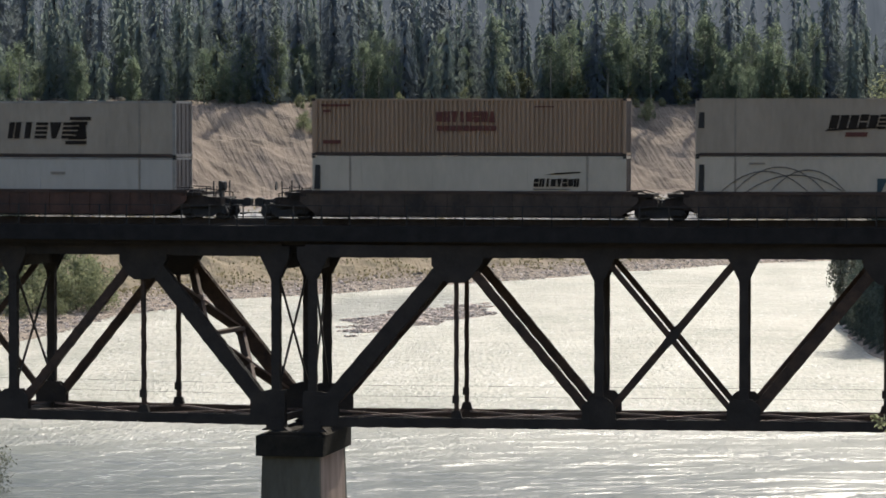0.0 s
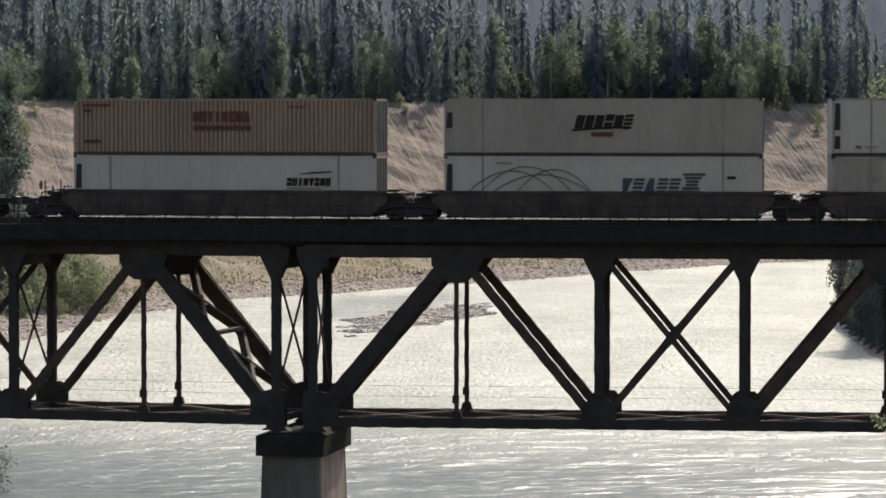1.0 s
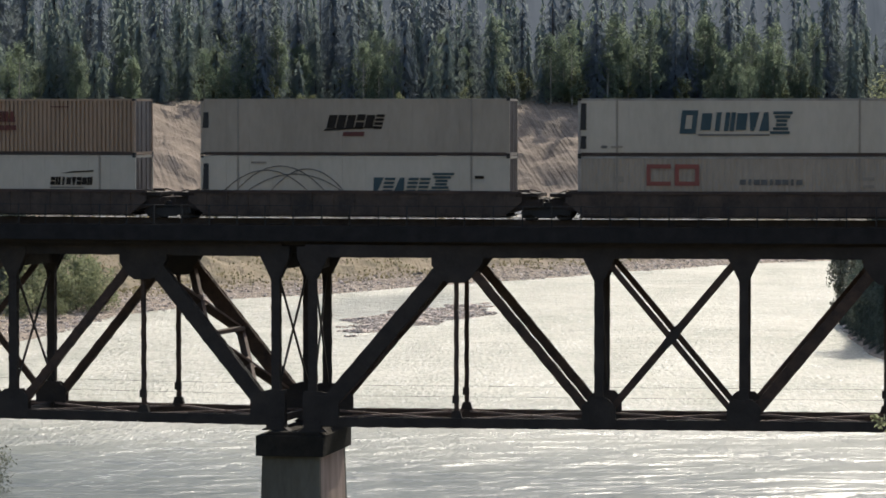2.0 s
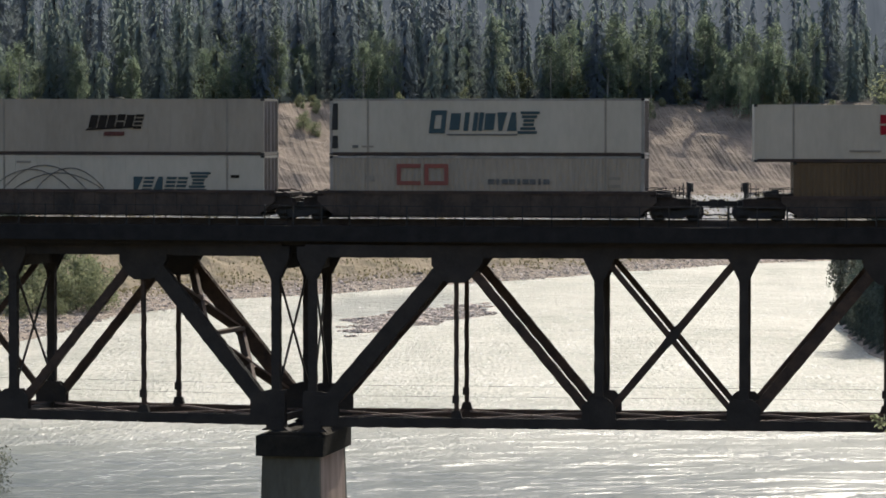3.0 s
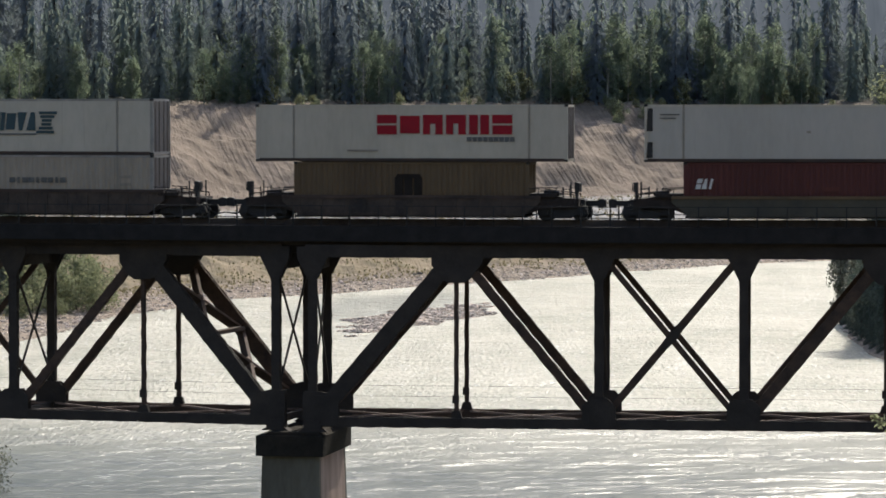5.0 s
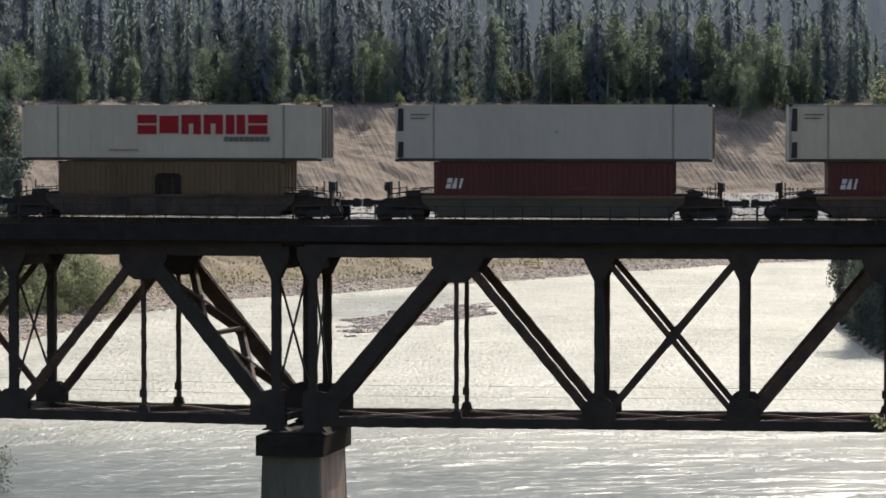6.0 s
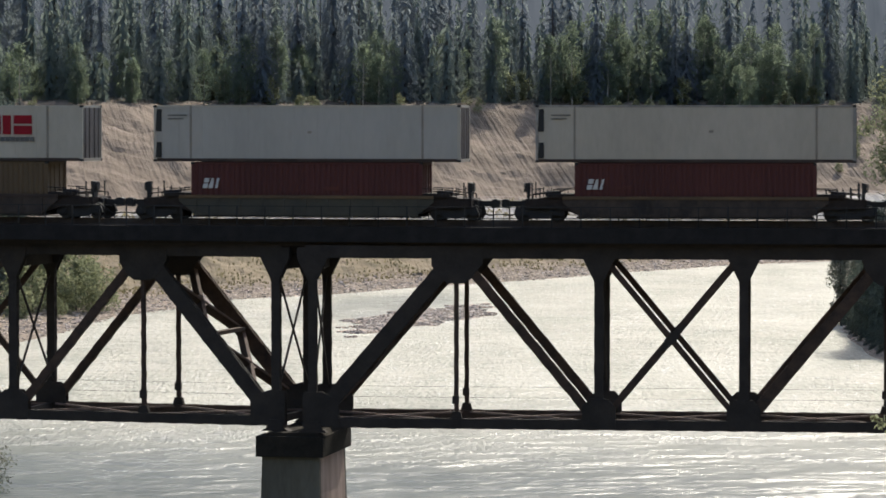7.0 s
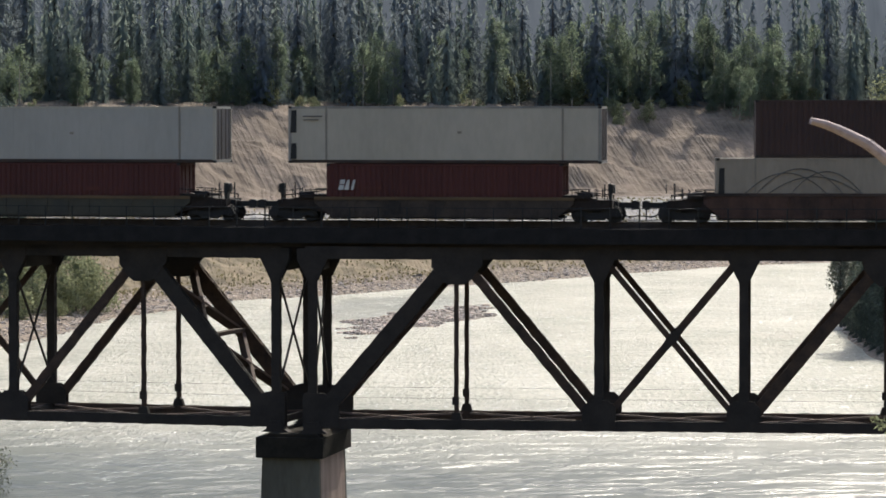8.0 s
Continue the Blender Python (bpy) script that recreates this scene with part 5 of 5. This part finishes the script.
def build_shrubs():
    kinds = [make_tree("willow_bush", leafy_crown(200 + i, h, w, 0.05, SHRUB, 1500, 0.13, 22), trunk_mesh(220 + i, h, 0.06, BARK, 9, w, 0.1),
                       "green willow bush on the gravelly river bank", "bush", "bushes of the bank") for i, (h, w) in enumerate(((4.2, 2.4), (3.4, 2.0), (5.2, 2.2)))]
    rnd = random.Random(5)
    rs = np.random.RandomState(6)
    for x, y, sc, k in ((-39.5, 397, 1.1, 0), (-41.5, 394, 1.2, 2), (-44.8, 394, 1.2, 0), (-47.3, 383, 1.1, 2), (-42.6, 384, 0.6, 1), (-43.5, 390, 1.2, 0), (-45.5, 386, 1.2, 2), (-40.5, 404, 1.2, 0), (-46.0, 378, 1.0, 1), (-43, 402, 1.3, 2)):
        random.seed(k)
        plant("bush", x, y, height_at(x, y), sc, rnd.uniform(0, 360), kinds[k])
    # scrub that holds on the sandy slope
    for cx, n, lo, hi in ((-21.5, 7, 76, 92), (-64, 4, 70, 90), (-8, 3, 84, 92), (31, 6, 74, 92), (37, 4, 80, 92), (70, 14, 55, 92), (4, 3, 82, 92)):
        ax, ay = cx + rs.uniform(-3, 3, 500), rs.uniform(440, 700, 500)
        qa, az = shore(ax, ay), ground_height(ax, ay)
        for i in np.where((qa > lo) & (qa < hi))[0][:n]:
            random.seed(int(i))
            t = plant("bush", ax[i], ay[i], az[i], rnd.uniform(0.35, 0.7), rnd.uniform(0, 360), kinds[int(i) % 3])
            tagged(t, "low green scrub on the sandy slope", "bush", "scrub on the slope")
    for o in kinds:
        drop(o)
    # trees of the right bank, hanging over the water
    big = [make_tree("cottonwood_tree", leafy_crown(300 + i, 24, 4.6, -0.06, SHADED_LEAVES, 9000, 0.2, 70), trunk_mesh(310 + i, 24, 0.35, BARK, 14, 4.0, 0.1),
                     "leafy tree hanging over the river from the bank, shade painted into its leaves", "tree", "trees of the near bank") for i in range(2)]
    for x, y, sc, k in ((43.8, 345, 0.48, 0), (43.0, 349, 0.42, 1), (44.0, 340, 0.48, 0), (43.8, 352, 0.5, 1), (47.6, 341, 0.70, 1), (47.4, 353, 0.78, 0), (45.4, 349, 0.5, 1), (51.5, 346, 0.8, 1), (44.5, 341, 0.46, 0), (52.5, 336, 0.45, 0)):
        random.seed(k)
        plant("tree", x, y, height_at(x, y), sc, x * 50, big[k])
    # thickets added to fill in the dark shadow along the bank
    thicket = make_tree("thicket", leafy_crown(340, 24, 5.2, -0.06, SHADED_LEAVES, 3200, 0.36, 50), trunk_mesh(341, 24, 0.3, BARK, 10, 4.0, 0.1),
                        "low thicket at the water's edge, bank shadow painted into its leaves", "bush", "thickets of the near bank")
    for x, y, sc in ((44.6, 374, 0.30), (44.2, 369, 0.28), (43.8, 364, 0.32), (43.6, 358, 0.28), (43.2, 352, 0.28), (43.0, 347, 0.26),
                     (42.8, 342, 0.26), (42.6, 337, 0.24), (46.5, 366, 0.4), (47, 358, 0.42), (43.4, 377, 0.15), (43.0, 374, 0.13),
                     (42.7, 367, 0.16), (42.3, 360, 0.15), (41.9, 353, 0.15), (41.7, 347, 0.14), (41.5, 341, 0.14), (41.3, 335, 0.13),
                     (41.3, 329, 0.14)):
        plant("bush", x, y, height_at(x, y), sc, x * 50, thicket)
    drop(thicket)
    for x, y, sc, k in ((-49.6, 398, 0.92, 0), (-54.0, 405, 0.95, 1), (-53.5, 412, 0.9, 0), (-57, 410, 1.0, 1)):
        t = plant("tree", x, y, height_at(x, y), sc, x * 50, big[k])
        tagged(t, "tall leafy tree standing low on the far bank", "tree", "trees of the far bank")
    for o in big:
        drop(o)
    tall = make_tree("cottonwood_tree", leafy_crown(320, 8.6, 1.5, 0.25, SHRUB_PALE, 3200, 0.12, 40), trunk_mesh(321, 8.6, 0.12, BARK, 10, 1.3, 0.2),
                     "pale green young tree leaning over the water", "tree", "trees of the near bank")
    for x, y, sc in ((42.9, 376, 1.0), (44.0, 379, 1.1), (44.0, 372, 0.85)):
        plant("tree", x, y, height_at(x, y), sc, x * 70, tall)
    drop(tall)
    # paler leaves put a sunlit top over the shade-coloured trees
    crown = make_tree("cottonwood_tree", leafy_crown(330, 25, 3.6, 0.55, SHRUB, 7000, 0.16, 46), trunk_mesh(331, 25, 0.3, BARK, 12, 3.0, 0.4),
                      "tall pale green cottonwood rising above the dark bank trees", "tree", "trees of the near bank")
    for x, y, sc in ((46.2, 355, 1.0), (51.5, 358, 1.05)):
        plant("tree", x, y, height_at(x, y), sc, x * 70, crown)
    drop(crown)
    pale = make_tree("silver_bush", leafy_crown(400, 3.2, 1.9, 0.03, SHRUB_PALE, 1700, 0.07, 26), trunk_mesh(401, 3.2, 0.05, BARK, 10, 1.6, 0.1),
                     "pale silvery bush at the water's edge", "bush", "silvery bushes")
    for x, y, sc in ((-27.75, 210.5, 1.1), (-29.7, 213, 1.25), (-28.1, 207, 0.75)):
        plant("bush", x, y, height_at(x, y), sc, x * 31, pale)
    drop(pale)


build_shrubs()


def build_stones():
    """Pebbles and cobbles along the far shore and on the bar."""
    rs = np.random.RandomState(3)
    s = Shape()
    px = np.concatenate((rs.uniform(-48, 75, 60000), rs.uniform(-16, 11, 24000)))
    py = np.concatenate((rs.uniform(345, 560, 60000), rs.uniform(345, 425, 24000)))
    q, z = shore(px, py), ground_height(px, py)
    keep = np.where(((q > -0.8) & (q < 3 + 10 * rs.rand(len(q))) & (py > 345)) | ((q < -0.8) & (z > 0.0)))[0]
    cube = np.array([(a, b, c) for c in (-1, 1) for b in (-1, 1) for a in (-1, 1)], float)
    faces = [(0, 2, 3, 1), (4, 5, 7, 6), (0, 1, 5, 4), (2, 6, 7, 3), (0, 4, 6, 2), (1, 3, 7, 5)]
    on_bar = keep[(q[keep] < -0.8)]
    along = keep[(q[keep] >= -0.8) & (np.abs(px[keep]) < 0.135 * py[keep] + 2)]
    for i in np.concatenate((rs.permutation(along)[:15000], on_bar[:5500])):
        a = rs.uniform(0, 3.14)
        r = 0.07 + 0.22 * rs.rand() ** 2.0
        sc = np.array((r * rs.uniform(0.8, 1.5), r * rs.uniform(0.7, 1.1), r * rs.uniform(0.3, 0.5)))
        v = cube * sc * np.where(cube[:, 2:3] > 0, 0.65, 1.0) * rs.uniform(0.8, 1.15, (8, 1))
        rot = np.array(((math.cos(a), -math.sin(a), 0), (math.sin(a), math.cos(a), 0), (0, 0, 1)))
        s.add((v @ rot.T + (px[i], py[i], z[i] + 0.4 * sc[2])).tolist(), faces)
    tagged(new("river_stones", s.mesh("river_stones", PEBBLE)), "grey cobbles along the shore and on the gravel bar", "stones", kind="stuff")


build_stones()


def build_tufts():
    """Dry grass and low herbs on the slope above the gravel."""
    rs = np.random.RandomState(31)
    px, py = rs.uniform(-52, 60, 90000), rs.uniform(360, 590, 90000)
    q = shore(px, py)
    patch = waves(px, py, 14, 33, 3)
    ok = np.where((q > 7) & (q < 42) & (patch > rs.uniform(-1.2, 0.9, 90000)) & (np.abs(px) < 0.14 * py) & (py > 365))[0][:18000]
    z = ground_height(px[ok], py[ok])
    n = len(ok)
    h = rs.uniform(0.05, 0.2, n)
    a = rs.uniform(0, 3.14, n)
    C = np.stack((px[ok], py[ok], z + h * 0.7), 1)
    U = np.stack((np.cos(a), np.sin(a), rs.uniform(-0.2, 0.2, n)), 1) * (h * rs.uniform(0.5, 1.0, n))[:, None]
    V = np.stack((rs.uniform(-0.3, 0.3, n), rs.uniform(-0.3, 0.3, n), np.ones(n)), 1) * h[:, None]
    tagged(new("dry_grass", quads_mesh("dry_grass", C, U, V, TUFT)), "tufts of dry tan and olive grass on the slope", "grass", kind="stuff")


build_tufts()


def build_foreground():
    """Leafy sapling and a dead twig on the slope just below the camera."""
    x, y = 8.35, 60.0
    g = height_at(x, y)
    sap = thing("leafy_sapling", pose(x, y, g), "green sapling with small leaves on the slope", "sapling")
    top = 18.7 - g
    s = Shape()
    s.rod((0, 0, -0.3), (0.05, 0, top * 0.6), 0.05, 0.03, 8)
    s.rod((0.05, 0, top * 0.6), (-0.05, 0, top), 0.03, 0.01, 8)
    part("trunk", s, BARK, sap)
    r = np.random.RandomState(9)
    C, U, V = [], [], []
    tips = ((-0.98, 17.74), (-0.80, 17.60), (-0.72, 17.42), (-0.85, 17.68), (-0.66, 17.22), (-0.62, 17.55), (-0.3, 18.1), (0.5, 17.6), (0.6, 18.2))
    for dx, z in tips:
        s = Shape()
        s.rod((0, 0, z - g - 0.35), (dx, r.uniform(-0.15, 0.15), z - g), 0.014, 0.004, 6)
        part("branch", s, BARK, sap)
        for k in range(26):
            t = r.uniform(0.55, 1.02)
            p = np.array((dx * t, r.uniform(-0.12, 0.12), z - g - 0.35 * (1 - t))) + r.normal(size=3) * 0.035
            u, v = r.normal(size=3), r.normal(size=3)
            C.append(p), U.append(u / np.linalg.norm(u) * 0.045), V.append(v / np.linalg.norm(v) * 0.025)
    part("foliage", quads_mesh("foliage", C, U, V, SHRUB), None, sap)
    twig = thing("dead_twig", pose(3, 14, 20), "bare reddish-brown dead twig swinging in the wind", "twig")
    path = ((0, 0), (0.06, -0.008), (0.12, -0.025), (0.24, -0.07), (0.35, -0.14), (0.43, -0.165), (0.52, -0.205), (0.65, -0.285), (0.78, -0.315), (1.05, -0.46), (1.5, -0.75), (2.0, -1.2), (2.3, -1.9))
    s = Shape()
    for i, ((a, b), (c, d)) in enumerate(zip(path, path[1:])):
        s.rod((a, 0.02 * math.sin(i), b), (c, 0.02 * math.sin(i + 1), d), 0.014 + 0.0028 * i, 0.014 + 0.0028 * (i + 1), 8)
    part("stem", s, DEADWOOD, twig)
    for a, b, c, d in ((0.35, -0.14, 0.30, -0.10), (0.65, -0.285, 0.60, -0.23), (0.52, -0.205, 0.56, -0.25)):
        s = Shape()
        s.rod((a, 0, b), (c, 0.01, d), 0.008, 0.004, 6)
        part("bud_spur", s, DEADWOOD, twig)
    # flecks of foam carried by the stream
    rs = np.random.RandomState(17)
    C, U, V = [], [], []
    for i in range(7000):
        yy = 262 + 260 * rs.rand() ** 0.8
        xx = rs.uniform(-0.14, 0.14) * yy
        l = rs.uniform(0.03, 0.2) * rs.rand() ** 0.5
        C.append((xx, yy, 0.03)), U.append((l, rs.uniform(-0.15, 0.15), 0)), V.append((0, rs.uniform(0.04, 0.2), rs.uniform(0.004, 0.022)))
    W_ = []
    for (ax, ay), (bx, by), n, spread in (((-21.7, 214.5), (-14.0, 262), 200, 2.6), ((-23.0, 222), (-19.5, 250), 90, 2.6)):
        for i in range(n):
            t = rs.rand()
            W_.append(((ax + (bx - ax) * t + rs.normal() * 0.5 * spread, ay + (by - ay) * t + rs.normal() * spread, 0.035), (rs.uniform(0.06, 0.3), rs.uniform(-0.1, 0.1), 0), (0, rs.uniform(0.03, 0.09), 0)))
    me = quads_mesh("standing_foam", [a for a, b, c in W_], [b for a, b, c in W_], [c for a, b, c in W_], FOAM)
    tagged(new("standing_foam", me), "white foam on standing waves in the river", "foam", kind="stuff")
    me = quads_mesh("foam_flecks", C, U, V, FOAM)
    foam = tagged(new("foam_flecks", me), "small white foam flecks drifting on the river", "foam", kind="stuff")
    return twig, foam


TWIG, FLECKS = build_foreground()


def motions():
    for ob, s, z in MOVING:
        walk(ob, [(t, on_track(s - d, z)) for t, d in TRAVEL])
    for w, x in WHEELS:
        rows, k = [], 0
        for i in range(int(8.0 * FPS) + 1):
            t = i / FPS
            while k < len(TRAVEL) - 2 and TRAVEL[k + 1][0] < t:
                k += 1
            (t0, d0), (t1, d1) = TRAVEL[k], TRAVEL[k + 1]
            d = d0 + (d1 - d0) * (t - t0) / (t1 - t0)
            rows.append((t, pose(x, 0, 0.42, 0, -math.degrees(d / 0.42) % 360, 0)))
        walk(w, rows)
    # the twig: seconds, its tip in metres right of and below the line of sight at 14 m, turn
    gone = (2.3, 0.6)
    rows = ((0.0, *gone, 0), (1.2, *gone, 0), (1.35, 1.9, 0.75, 0), (1.5, 0.98, 1.24, 0), (1.6, 0.65, 1.385, -3), (1.7, 0.69, 1.38, -3), (1.9, 1.5, 1.9, 0), (2.2, 2.4, 1.9, 0),
            (3.1, 2.3, 1.3, 0), (3.3, 1.71, 1.24, 2), (3.4, 1.40, 1.425, 3), (3.5, 1.35, 1.435, 3), (3.6, 1.52, 1.08, 4), (3.8, 2.4, 0.7, 0),
            (6.0, 2.4, 0.5, 0), (7.7, 2.3, 0.1, 0), (7.9, 1.73, 0.03, 4), (8.0, 1.475, 0.03, 6))
    walk(TWIG, [(t, pose(x, 14.0, EYE_Z - d, 0, turn, 0)) for t, x, d, turn in rows])
    walk(FLECKS, [(t, pose(-0.6 * t, -1.3 * t, 0)) for t in (0.0, 2.0, 4.0, 6.0, 8.0)])


motions()
